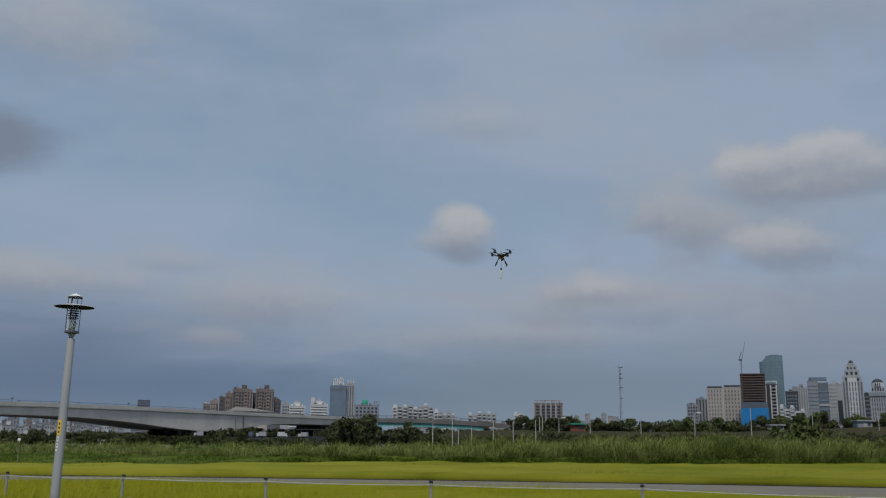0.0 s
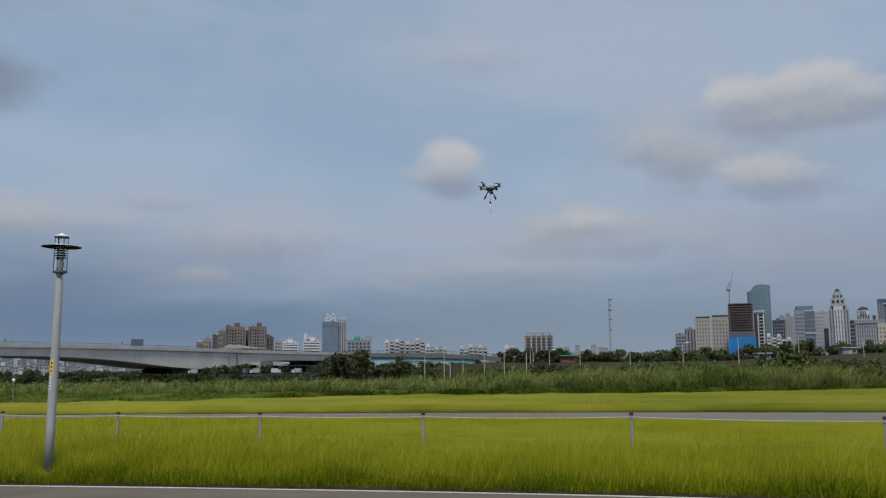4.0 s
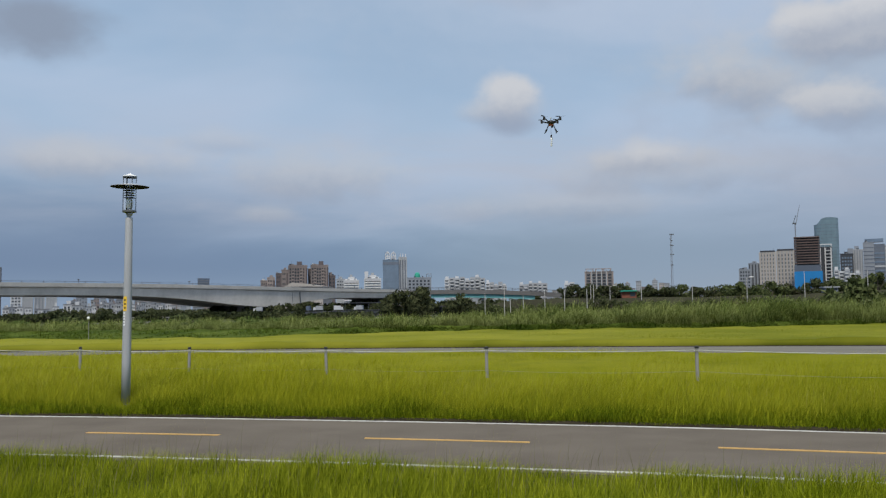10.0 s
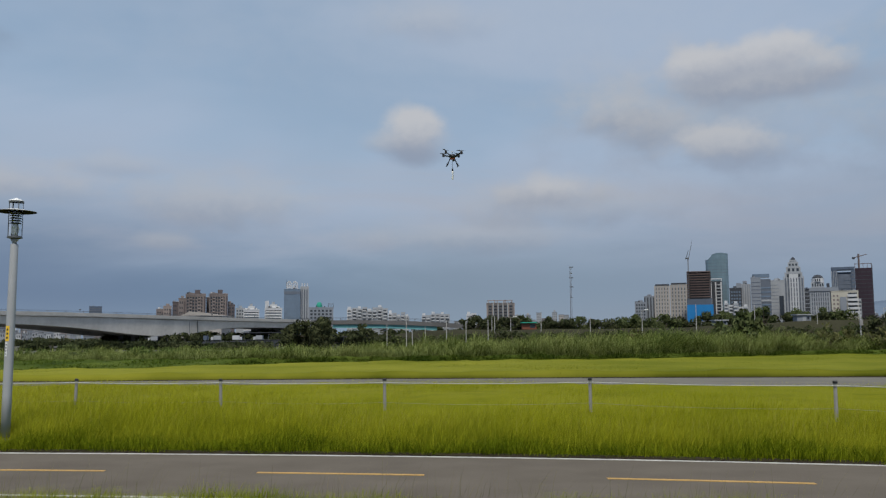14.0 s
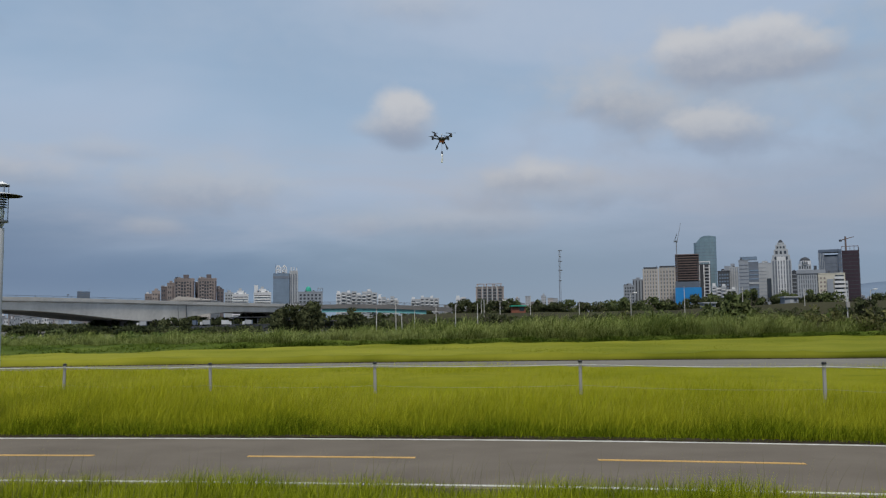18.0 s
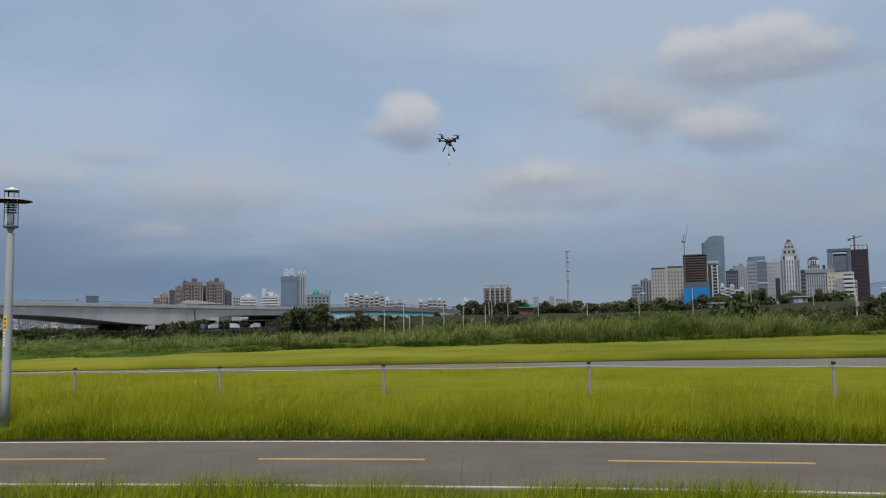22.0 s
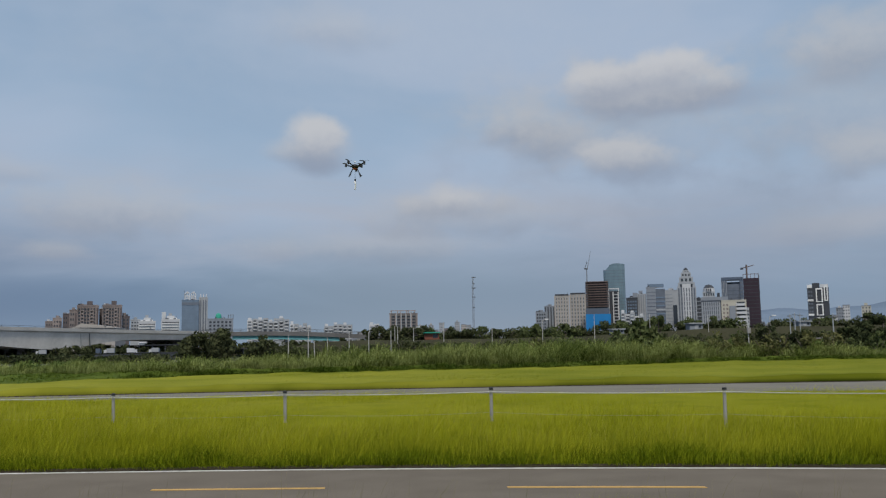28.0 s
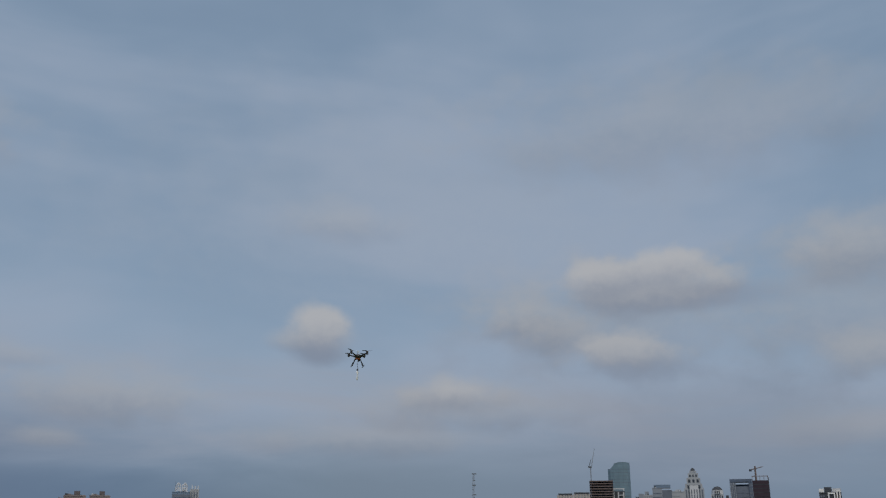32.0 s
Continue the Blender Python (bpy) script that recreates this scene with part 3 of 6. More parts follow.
def blades(name, x, y, z, height, width, lean, mat, wind=(0.1, 0.0), seg=3):
    """Grass blades: flat tapering ribbons that bend over; returns one mesh."""
    n = len(x)
    ang = rng.uniform(0, 2 * np.pi, n)
    bx, by = np.cos(ang), np.sin(ang)
    face = ang + np.pi / 2 + rng.normal(0, 0.5, n)
    sx, sy = np.cos(face), np.sin(face)
    lean = lean * rng.uniform(0.3, 1.6, n)
    rows, along = [], []
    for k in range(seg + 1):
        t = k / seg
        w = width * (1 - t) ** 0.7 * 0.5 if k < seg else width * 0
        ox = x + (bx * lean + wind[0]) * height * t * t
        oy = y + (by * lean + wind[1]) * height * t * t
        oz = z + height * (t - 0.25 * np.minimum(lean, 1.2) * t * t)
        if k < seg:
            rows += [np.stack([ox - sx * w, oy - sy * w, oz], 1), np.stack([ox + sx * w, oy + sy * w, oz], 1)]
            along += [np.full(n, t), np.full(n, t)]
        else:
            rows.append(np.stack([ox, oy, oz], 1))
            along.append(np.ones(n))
    m = len(rows)
    V = np.stack(rows, 1).reshape(-1, 3)
    A = np.stack(along, 1).ravel()
    b = np.arange(n) * m
    quads = np.concatenate([np.stack([b + 2 * k, b + 2 * k + 1, b + 2 * k + 3, b + 2 * k + 2], 1) for k in range(seg - 1)])
    tris = np.stack([b + 2 * seg - 2, b + 2 * seg - 1, b + 2 * seg], 1)
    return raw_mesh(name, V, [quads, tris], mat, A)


def wave(x, y, s):
    return np.sin(s * x + 1.3) * np.sin(0.8 * s * y + 0.4) + 0.6 * np.sin(2.3 * s * x - 1.1 * s * y) + 0.4 * np.sin(5.1 * s * x + 3.7 * s * y)


def scatter(n, x0, x1, y0, y1, keep):
    x, y = rng.uniform(x0, x1, n), rng.uniform(y0, y1, n)
    k = keep(x, y)
    return x[k], y[k]


def canopy(name, xs, front, rear, h, mat, label, n=14, ramp=0.0):
    """Dense lower layer of a stand of grass: a rolling top with a front face down to the soil, its foot darkened in
    colour for shade.
    """
    f, g = front(xs), rear(xs)
    m = len(xs)
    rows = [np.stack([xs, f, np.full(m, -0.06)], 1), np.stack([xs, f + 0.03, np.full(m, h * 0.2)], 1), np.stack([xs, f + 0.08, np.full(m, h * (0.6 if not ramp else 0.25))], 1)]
    # low along values paint the foot's shade into the front face
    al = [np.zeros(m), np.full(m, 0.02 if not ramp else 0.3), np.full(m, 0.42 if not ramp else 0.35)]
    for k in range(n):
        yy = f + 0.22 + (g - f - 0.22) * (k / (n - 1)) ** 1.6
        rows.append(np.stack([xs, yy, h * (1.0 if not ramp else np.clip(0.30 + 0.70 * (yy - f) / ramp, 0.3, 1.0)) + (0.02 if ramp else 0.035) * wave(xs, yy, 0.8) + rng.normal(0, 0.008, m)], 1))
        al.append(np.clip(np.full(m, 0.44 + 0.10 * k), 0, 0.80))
    i = np.arange(m - 1)
    q = [np.stack([a * m + i, a * m + i + 1, (a + 1) * m + i + 1, (a + 1) * m + i], 1) for a in range(len(rows) - 1)]
    ob = raw_mesh(name, np.concatenate(rows), [np.concatenate(q)], mat, np.concatenate(al))
    return tagged(ob, label, "grass", kind="stuff")


# tall meadow between the cycle path and the second path
def meadow_end(x):
    return 26.7 - 4.4 / (1 + np.exp(-(x - 6) / 3.0)) + 0.10 * np.sin(1.3 * x)


def in_meadow(x, y):
    d = y - (FAR_EDGE + 0.16 + bend(x))
    lim = 0.03 + 0.10 * rng.random(len(x)) + 0.05 * np.sin(3.1 * x) + 0.05 * np.sin(7.7 * x)
    return (d > lim - 0.08) & (y < meadow_end(x) + 0.3 * rng.random(len(x))) & (np.abs(x) < 0.72 * y + 2.5)


def by_lamp(x, y):
    """The grass is trodden down in front of the lamp's foot."""
    a = (x + 7.55) * 0.90 + (y - 15.55) * 0.433
    b = (x + 7.55) * 0.433 - (y - 15.55) * 0.90
    return np.clip(np.hypot(a / 0.32, (b - 0.55) / 1.1), 0.22, 1.0)


def meadow_grass(name, n, y0, y1, w, h):
    x, y = scatter(n, -26, 26, y0, y1, in_meadow)
    k = y - (FAR_EDGE + 0.16 + bend(x)) > 0.45 + 0.9 * rng.random(len(x)) + 0.25 * np.sin(1.9 * x)
    x, y = x[k], y[k]
    d = y - (FAR_EDGE + 0.16 + bend(x))
    ht = (h + 0.04 * wave(x, y, 0.7)) * np.clip(0.58 + d * 0.15, 0.58, 1.0) * rng.uniform(0.6, 1.25, len(x))
    ht = ht * by_lamp(x, y)
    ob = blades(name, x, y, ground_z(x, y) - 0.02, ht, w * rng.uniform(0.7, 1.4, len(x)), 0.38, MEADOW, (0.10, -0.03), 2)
    return tagged(ob, "tall yellow-green meadow grass swaying beside the path", "grass", kind="stuff")


meadow_grass("meadow_grass", 430000, 10.0, 17.0, 0.0075, 0.47)
meadow_grass("meadow_grass", 260000, 16.8, 27.2, 0.011, 0.51)
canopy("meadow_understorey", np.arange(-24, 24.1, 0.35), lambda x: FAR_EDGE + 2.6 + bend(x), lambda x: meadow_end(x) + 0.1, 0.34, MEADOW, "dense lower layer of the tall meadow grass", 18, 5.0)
x, y = scatter(26000, -22, 22, 13.0, 26.4, lambda a, b: in_meadow(a, b) & (b > FAR_EDGE + 2.0 + bend(a)))
tagged(blades("meadow_stem", x, y, ground_z(x, y), rng.uniform(0.48, 0.66, len(x)), np.full(len(x), 0.007), 0.35, STEM, (0.12, -0.02), 2), "taller pale stems standing out of the meadow", "grass", kind="stuff")
# shorter, greener growth along the edge of the path
x, y = scatter(260000, -14, 14, 10.0, 17.5, in_meadow)
d = y - (FAR_EDGE + 0.16 + bend(x))
k = d < 0.75 + 0.9 * rng.random(len(x)) + 0.25 * np.sin(1.9 * x)
x, y, d = x[k], y[k], d[k]
ht = (0.245 + 0.05 * wave(x, y, 1.4)) * np.clip(0.80 + 0.25 * d, 0.7, 1.2) * rng.uniform(0.5, 1.35, len(x)) * by_lamp(x, y)
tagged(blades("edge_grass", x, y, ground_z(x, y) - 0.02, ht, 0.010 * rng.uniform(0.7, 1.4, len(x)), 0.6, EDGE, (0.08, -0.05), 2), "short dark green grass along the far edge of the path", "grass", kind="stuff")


# the farther field, behind the second path, up to the reeds
def reed_front(x):
    """Front of the scrub: a lobe that bulges towards the viewer in the west, falling back in the east."""
    return 43.5 + 12.5 / (1 + np.exp(-(x + 12.5) / 2.5)) + 10.0 / (1 + np.exp(-(x - 19) / 4.0)) + 3.5 / (1 + np.exp((x + 25) / 2.0)) + 0.4 * np.sin(0.31 * x) + 0.25 * np.sin(0.9 * x)


def reed_start(x):
    """Where the tall reeds begin behind the scrub."""
    return np.maximum(reed_front(x) + 0.7, 53.5 + 0.5 * np.sin(0.4 * x))


def far2_at(x):
    return 36.9 - 0.0030 * (x + 4) ** 2 - 0.03 * x


def in_field(x, y):
    return (y > far2_at(x) + 0.05 + 0.2 * rng.random(len(x))) & (y < reed_front(x) + 1.5) & (np.abs(x) < 0.72 * y + 3)


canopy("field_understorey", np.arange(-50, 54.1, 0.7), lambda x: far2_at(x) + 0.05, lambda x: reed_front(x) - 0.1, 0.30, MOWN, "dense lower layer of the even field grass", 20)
x, y = scatter(230000, -48, 54, 28, 68, in_field)
ht = (0.43 + 0.02 * wave(x, y, 0.35)) * rng.uniform(0.6, 1.15, len(x))
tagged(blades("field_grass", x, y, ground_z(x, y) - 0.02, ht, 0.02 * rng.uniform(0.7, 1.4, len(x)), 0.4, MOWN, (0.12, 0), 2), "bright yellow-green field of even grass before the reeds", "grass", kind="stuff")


# foreground verge
def in_verge(x, y):
    d = (NEAR_EDGE - 0.16 + bend(x)) - y
    return (d > -0.02 + 0.16 * rng.random(len(x)) + 0.06 * np.sin(4.1 * x)) & (np.abs(x) < 0.72 * y + 1.5)


x, y = scatter(250000, -8.5, 8.5, 4.6, 11.0, in_verge)
d = (NEAR_EDGE + bend(x)) - y
ht = (0.22 + 0.05 * wave(x, y, 1.6)) * np.clip(0.55 + d, 0.55, 1.15) * rng.uniform(0.45, 1.3, len(x))
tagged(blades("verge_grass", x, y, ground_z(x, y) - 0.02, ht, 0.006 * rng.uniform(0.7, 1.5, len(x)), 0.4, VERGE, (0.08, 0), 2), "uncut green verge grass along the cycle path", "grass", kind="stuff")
# thin flowering stalks standing above the verge
x, y = scatter(2600, -8, 8, 7.2, 10.6, in_verge)
tagged(blades("grass_stalk", x, y, ground_z(x, y), rng.uniform(0.30, 0.62, len(x)), np.full(len(x), 0.0035), 0.3, STALK, (0.12, 0)), "thin flowering grass stalks above the verge", "grass", kind="stuff")


# reed belt
def reeds(name, n, x0, x1, front, y_ofs0, y_ofs1, h, mat, leafw, label, tall=0.0, clump=0.0, lean=0.85, reps=7):
    """Plants with several leaves each; with a clump radius they gather in domed tufts with gaps between."""
    if clump:
        k = max(1, n // 26)
        cx, cy = rng.uniform(x0, x1, k), rng.uniform(y_ofs0, y_ofs1, k)
        own = rng.integers(0, k, n)
        rad = np.sqrt(rng.random(n)) * clump * rng.uniform(0.7, 1.5, k)[own]
        ang = rng.uniform(0, 2 * np.pi, n)
        x = cx[own] + rad * np.cos(ang)
        y = front(cx[own]) + cy[own] + 0.6 * rad * np.sin(ang)
        tuft = rng.uniform(0.72, 1.18, k)[own] * (1.05 - 0.35 * (rad / (clump * 1.5)) ** 2)
    else:
        x = rng.uniform(x0, x1, n)
        y = front(x) + rng.uniform(y_ofs0, y_ofs1, n)
        tuft = 1.0
    ht = (h + 0.10 * wave(x, y, 0.23) + 0.06 * wave(x, y, 0.9)) * (1 + tall / (1 + np.exp(-(x + 1) / 4.0)) - 0.62 * tall / (1 + np.exp(-(x - 29) / 2.5))) * rng.uniform(0.7, 1.15, n) * tuft
    # every plant carries several leaves that leave the stem at different heights
    X, Y, H = np.repeat(x, reps), np.repeat(y, reps), np.repeat(ht, reps)
    f = np.tile(np.linspace(0.0, 0.62, reps), n) * rng.uniform(0.8, 1.2, n * reps)
    z0 = H * f
    L = (H - z0) * rng.uniform(0.75, 1.15, n * reps)
    ob = blades(name, X + rng.normal(0, 0.06, n * reps), Y + rng.normal(0, 0.06, n * reps), z0 - 0.06, L, leafw * rng.uniform(0.7, 1.4, n * reps), lean, mat, (0.22, -0.05), 2)
    return tagged(ob, label, "reeds", kind="stuff")


reeds("reed_bed", 17000, -54, 64, reed_start, 0.3, 6.0, 1.16, REED, 0.032, "dense belt of green reeds leaning in the wind", 0.72, 0.55)
reeds("reed_bed", 7500, -62, 72, reed_start, 5.0, 19.0, 1.22, REED, 0.058, "dense belt of green reeds leaning in the wind", 0.66, 0.9)
# low scrub: a sloping mat in front of the reeds, widest in the west
def scrub_top(x, u):
    return 0.20 + 0.46 * u + 0.05 * wave(x, 7 * u, 0.5)


sx_ = np.arange(-54, 64.1, 0.5)
f_, g_ = reed_front(sx_), reed_start(sx_) + 0.5
mat_rows = [np.stack([sx_, f_ - 0.15, np.full(len(sx_), -0.06)], 1)]
for k in range(9):
    u = k / 8
    mat_rows.append(np.stack([sx_, f_ + u * (g_ - f_), scrub_top(sx_, u) * (0.55 if k == 0 else 0.85) + rng.normal(0, 0.02, len(sx_))], 1))
i = np.arange(len(sx_) - 1)
# the mat's front foot takes the darker foot colour
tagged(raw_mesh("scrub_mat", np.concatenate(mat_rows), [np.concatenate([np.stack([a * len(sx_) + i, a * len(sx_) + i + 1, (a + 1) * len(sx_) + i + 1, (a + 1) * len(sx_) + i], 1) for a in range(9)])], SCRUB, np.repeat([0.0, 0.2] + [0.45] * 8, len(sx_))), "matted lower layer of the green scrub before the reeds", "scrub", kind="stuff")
x, u = rng.uniform(-54, 64, 60000), rng.random(60000) ** 0.8
y = reed_front(x) - 0.2 + u * (reed_start(x) + 0.6 - reed_front(x))
ht = rng.uniform(0.10, 0.38, len(x)) * (0.8 + 0.3 * wave(x, y, 1.1))
tagged(blades("scrub", x, y, np.maximum(scrub_top(x, u) * 0.8 - 0.08, -0.06), np.maximum(ht, 0.05), 0.055 * rng.uniform(0.7, 1.4, len(x)), 1.3, SCRUB, (0.2, -0.1), 2), "smooth slope of low green scrub before the reeds", "scrub", kind="stuff")

# ---- levee, hills ----
lx = np.arange(-20, 190.1, 3.0)
crest = 3.3 + 1.4 / (1 + np.exp(-(lx - 56) / 7.0)) + 0.08 * np.sin(0.4 * lx)
crest = crest * np.clip((lx + 20) / 14, 0.05, 1)
n = len(lx)
prof = [(158, 0.0), (166, 1.0), (172, 1.0), (182, 0.0)]
lv = np.concatenate([np.stack([lx, np.full(n, yy) + 1.5 * np.sin(0.05 * lx), crest * k - 0.06], 1) for yy, k in prof])
i = np.arange(n - 1)
levee = raw_mesh("levee", lv, [np.concatenate([np.stack([a * n + i, a * n + i + 1, (a + 1) * n + i + 1, (a + 1) * n + i], 1) for a in range(3)])], LEVEE)
tagged(levee, "dark grass-covered flood levee in front of the city", "levee", kind="structure")

hx = np.arange(1500, 3600.1, 40.0)
hz = 135 + 0.055 * (hx - 1850) + 9 * np.sin(hx / 140.0) + 4 * np.sin(hx / 47.0)
hill = raw_mesh("backdrop_hills", np.concatenate([np.stack([hx, np.full(len(hx), 4000.0), np.zeros(len(hx))], 1), np.stack([hx, np.full(len(hx), 4100.0), hz * 0.8], 1), np.stack([hx, np.full(len(hx), 4300.0), hz * 1.08], 1), np.stack([hx, np.full(len(hx), 4600.0), np.zeros(len(hx))], 1)]),
                [np.concatenate([np.stack([a * len(hx) + np.arange(len(hx) - 1), a * len(hx) + np.arange(1, len(hx)), (a + 1) * len(hx) + np.arange(1, len(hx)), (a + 1) * len(hx) + np.arange(len(hx) - 1)], 1) for a in range(3)])], HILL)
tagged(hill, "forested hills beyond the city, coloured blue with distance haze", "hills", kind="structure")

# ---- city ----
PANE_MESHES = {}


def pane_mesh(w, h, mat):
    key = (round(w, 2), round(h, 2), mat.name)
    if key not in PANE_MESHES:
        bm = box(-w / 2, w / 2, -0.15, 0.15, 0, h)
        me = bpy.data.meshes.new("window")
        bm.to_mesh(me)
        bm.free()
        me.materials.append(mat)
        PANE_MESHES[key] = me
    return PANE_MESHES[key]


def windows(parent, x0, x1, z0, z1, y, nx, nz, fw, fh, mat, turn=0.0, ox=0.0, name="window"):
    """A grid of window boxes on a face that runs from x0 to x1 at depth y, in the parent's frame."""
    cw, ch = (x1 - x0) / nx, (z1 - z0) / nz
    me = pane_mesh(cw * fw, ch * fh, mat)
    for i in range(nx):
        for j in range(nz):
            o = new(name, me)
            o.parent = parent
            u, z = x0 + (i + 0.5) * cw, z0 + (j + (1 - fh) / 2) * ch
            if turn:
                o.matrix_basis = pose(ox, 0, 0, 0, 0, 0) @ pose(0, y, 0) @ pose(0, u, z, 0, 0, 90)
            else:
                o.matrix_basis = pose(u, y, z)


def block(name, x0, x1, y, h, depth, wall, label, turn=0.0, cat="building", parapet=1.0, roof_box=True):
    """A plain tower body with parapet and lift house, standing on the ground; its front face lies at local y = 0."""
    w = x1 - x0
    t = thing(name, ((x0 + x1) / 2, y, 0), label, cat, "city skyline", turn=turn)
    part("wall", box(-w / 2, w / 2, 0, depth, 0, h), wall, t)
    if parapet:
        bm = bmesh.new()
        for a in ((-w / 2 - 0.2, w / 2 + 0.2, -0.2, 0.5), (-w / 2 - 0.2, w / 2 + 0.2, depth - 0.5, depth + 0.2), (-w / 2 - 0.2, -w / 2 + 0.5, 0.5, depth - 0.5), (w / 2 - 0.5, w / 2 + 0.2, 0.5, depth - 0.5)):
            add_box(bm, a[0], a[1], a[2], a[3], h + 0.003, h + parapet)
        part("parapet", bm, wall, t)
    if roof_box:
        part("lift_house", box(-w * 0.18, w * 0.22, depth * 0.35, depth * 0.7, h + 0.003, h + 3.2), wall, t)
    return t


def ribs(parent, x0, x1, z0, z1, y, n, w, proud, mat, name="rib"):
    """Upright ribs on a face."""
    for i in range(n):
        c = x0 + (x1 - x0) * i / (n - 1)
        part(name, box(c - w / 2, c + w / 2, y - proud, y, z0, z1), mat, parent)


def bands(parent, x0, x1, z0, z1, y, n, h, proud, mat, name="floor_band"):
    """Level bands, one a storey, on a face."""
    for j in range(n):
        c = z0 + (z1 - z0) * (j + 0.5) / n
        part(name, box(x0, x1, y - proud, y, c - h / 2, c + h / 2), mat, parent)


# brown housing estate behind the bridge
for x0, x1, yy, h, m in ((-291, -283.4, 903, 33.0, W_BROWN), (-283.2, -274.8, 900, 36.0, W_TAN), (-274.6, -267.9, 902, 40.0, W_BROWN_DARK), (-267.7, -260.6, 899, 43.5, W_BROWN)):
    b = block("apartment_block", x0, x1, yy, h, 14, m, "brown tiled apartment block stepping up behind the bridge", roof_box=h in (36.0, 43.5))
    w = (x1 - x0) / 2 - 0.6
    windows(b, -w, w, 12, h - 1, -0.1, 3, 6, 0.5, 0.42, G_DARK)
    part("corner_bay", box(w - 1.4, w + 0.6, -1.1, -0.003, 0, h - 2.5), W_BROWN_DARK, b)


def estate_tower(x0, x1):
    t = block("apartment_tower", x0, x1, 898, 47.5, 16, W_BROWN, "brown tiled apartment tower with pale balconies", roof_box=False)
    w = x1 - x0
    part("roof_house", box(-w * 0.05, w * 0.22, 3, 9, 47.503, 52.5), W_BROWN_DARK, t)
    part("roof_house", box(-w * 0.42, -w * 0.2, 3, 9, 47.503, 50), W_BROWN, t)
    # dark brown strip set proud of the wall at one edge
    part("recess", box(w * 0.40, w / 2 + 0.1, -0.25, 10, 0, 46), W_BROWN_DARK, t)
    part("setback", box(-w * 0.36, -w * 0.06, 1, 12, 47.503, 49.2), W_BROWN, t)
    part("setback", box(w * 0.26, w * 0.46, 1, 12, 47.503, 48.8), W_TAN, t)
    windows(t, -w / 2 + 1, w * 0.36, 14, 46, -0.1, 6, 10, 0.62, 0.6, G_DARK)
    ribs(t, -w / 2 + 0.5, w * 0.40, 6, 47, -0.01, 7, 0.7, 1.3, W_BROWN)
    for i in (0.15, 0.62):
        for j in range(10):
            c = -w / 2 + w * i
            part("balcony", box(c, c + w * 0.17, -1.2, -0.003, 14.2 + 3.2 * j, 15.3 + 3.2 * j), W_TAN, t)
    return t


estate_tower(-260.4, -240.4)
estate_tower(-236.8, -218.6)
b = block("apartment_block", -243.5, -234.5, 912, 44.5, 10, W_BROWN_DARK, "dark brown block between the two estate towers", roof_box=False)
windows(b, -3, 3, 16, 43, -0.1, 2, 7, 0.5, 0.5, G_DARK)
b = block("apartment_block", -220, -213, 905, 37, 12, W_BROWN_DARK, "narrow dark brown apartment block", roof_box=False)
windows(b, -3, 3, 14, 36, -0.1, 2, 6, 0.5, 0.5, G_DARK)
part("stair_tower", box(-3.4, 0, 2, 6, 37.003, 41), W_BROWN, b)

# white blocks between the estate and the twin tower
b = block("apartment_block", -212, -203.4, 905, 33.5, 12, W_OFF, "pale grey apartment block")
windows(b, -4, 4, 14, 33, -0.1, 3, 6, 0.6, 0.4, G_DARK)


def white_stepped(x0, x1, h):
    t = block("white_apartment_house", x0, x1, 898, h - 5, 14, W_WHITE, "white apartment house with dark window bands and stepped roof", roof_box=False)
    w = x1 - x0
    for j in range(9):
        part("window_band", box(-w / 2 + 0.6, w / 2 - 0.6, -0.12, 0.2, h - 7.6 - 2.7 * j, h - 6.6 - 2.7 * j), W_GREY if j % 3 else W_DARK, t)
        part("balcony", box(-w / 2 + 1.0, w / 2 - 1.0, -0.9, -0.123, h - 8.6 - 2.7 * j, h - 7.7 - 2.7 * j), W_BRIGHT, t)
    part("roof_house", box(-w * 0.38, w * 0.36, 2, 11, h - 4.997, h - 2.6), W_BRIGHT, t)
    part("roof_house", box(-w * 0.2, w * 0.22, 3, 10, h - 2.597, h - 0.6), W_WHITE, t)
    part("water_tank", box(-w * 0.10, w * 0.08, 4, 8, h - 0.597, h + 1.8), W_OFF, t)
    return t


white_stepped(-203.0, -187.0, 36.5)
t = white_stepped(-181.7, -164.4, 38.0)
part("roof_tower", box(-8.2, -4.4, 2, 6, 33.01, 41), W_WHITE, t)

# office tower with twin-arched crown
t = block("office_tower", -181, -163, 1000, 57.5, 18, G_BLUE, "blue-grey glass office tower with a white arched crown", parapet=0.8, roof_box=False)
for j in range(14):
    part("floor_band", box(-9.05, 9.05, -0.12, 0.0, 6 + 3.6 * j, 6.35 + 3.6 * j), G_BLUE, t)
part("top_band", box(-9.1, 9.1, -0.3, 0.3, 52.5, 55.5), G_GREY, t)
part("side_wall", box(9.003, 18.5, 4, 16, 0, 61.5), W_OFF, t, "pale stone side wing")
ribs(t, 9.8, 17.8, 10, 61, 3.99, 4, 1.1, 0.6, W_OFF)
for c in (11.1, 13.8, 16.5):
    part("glass_strip", box(c - 0.6, c + 0.6, 3.7, 3.99, 10, 58), G_GREY, t)
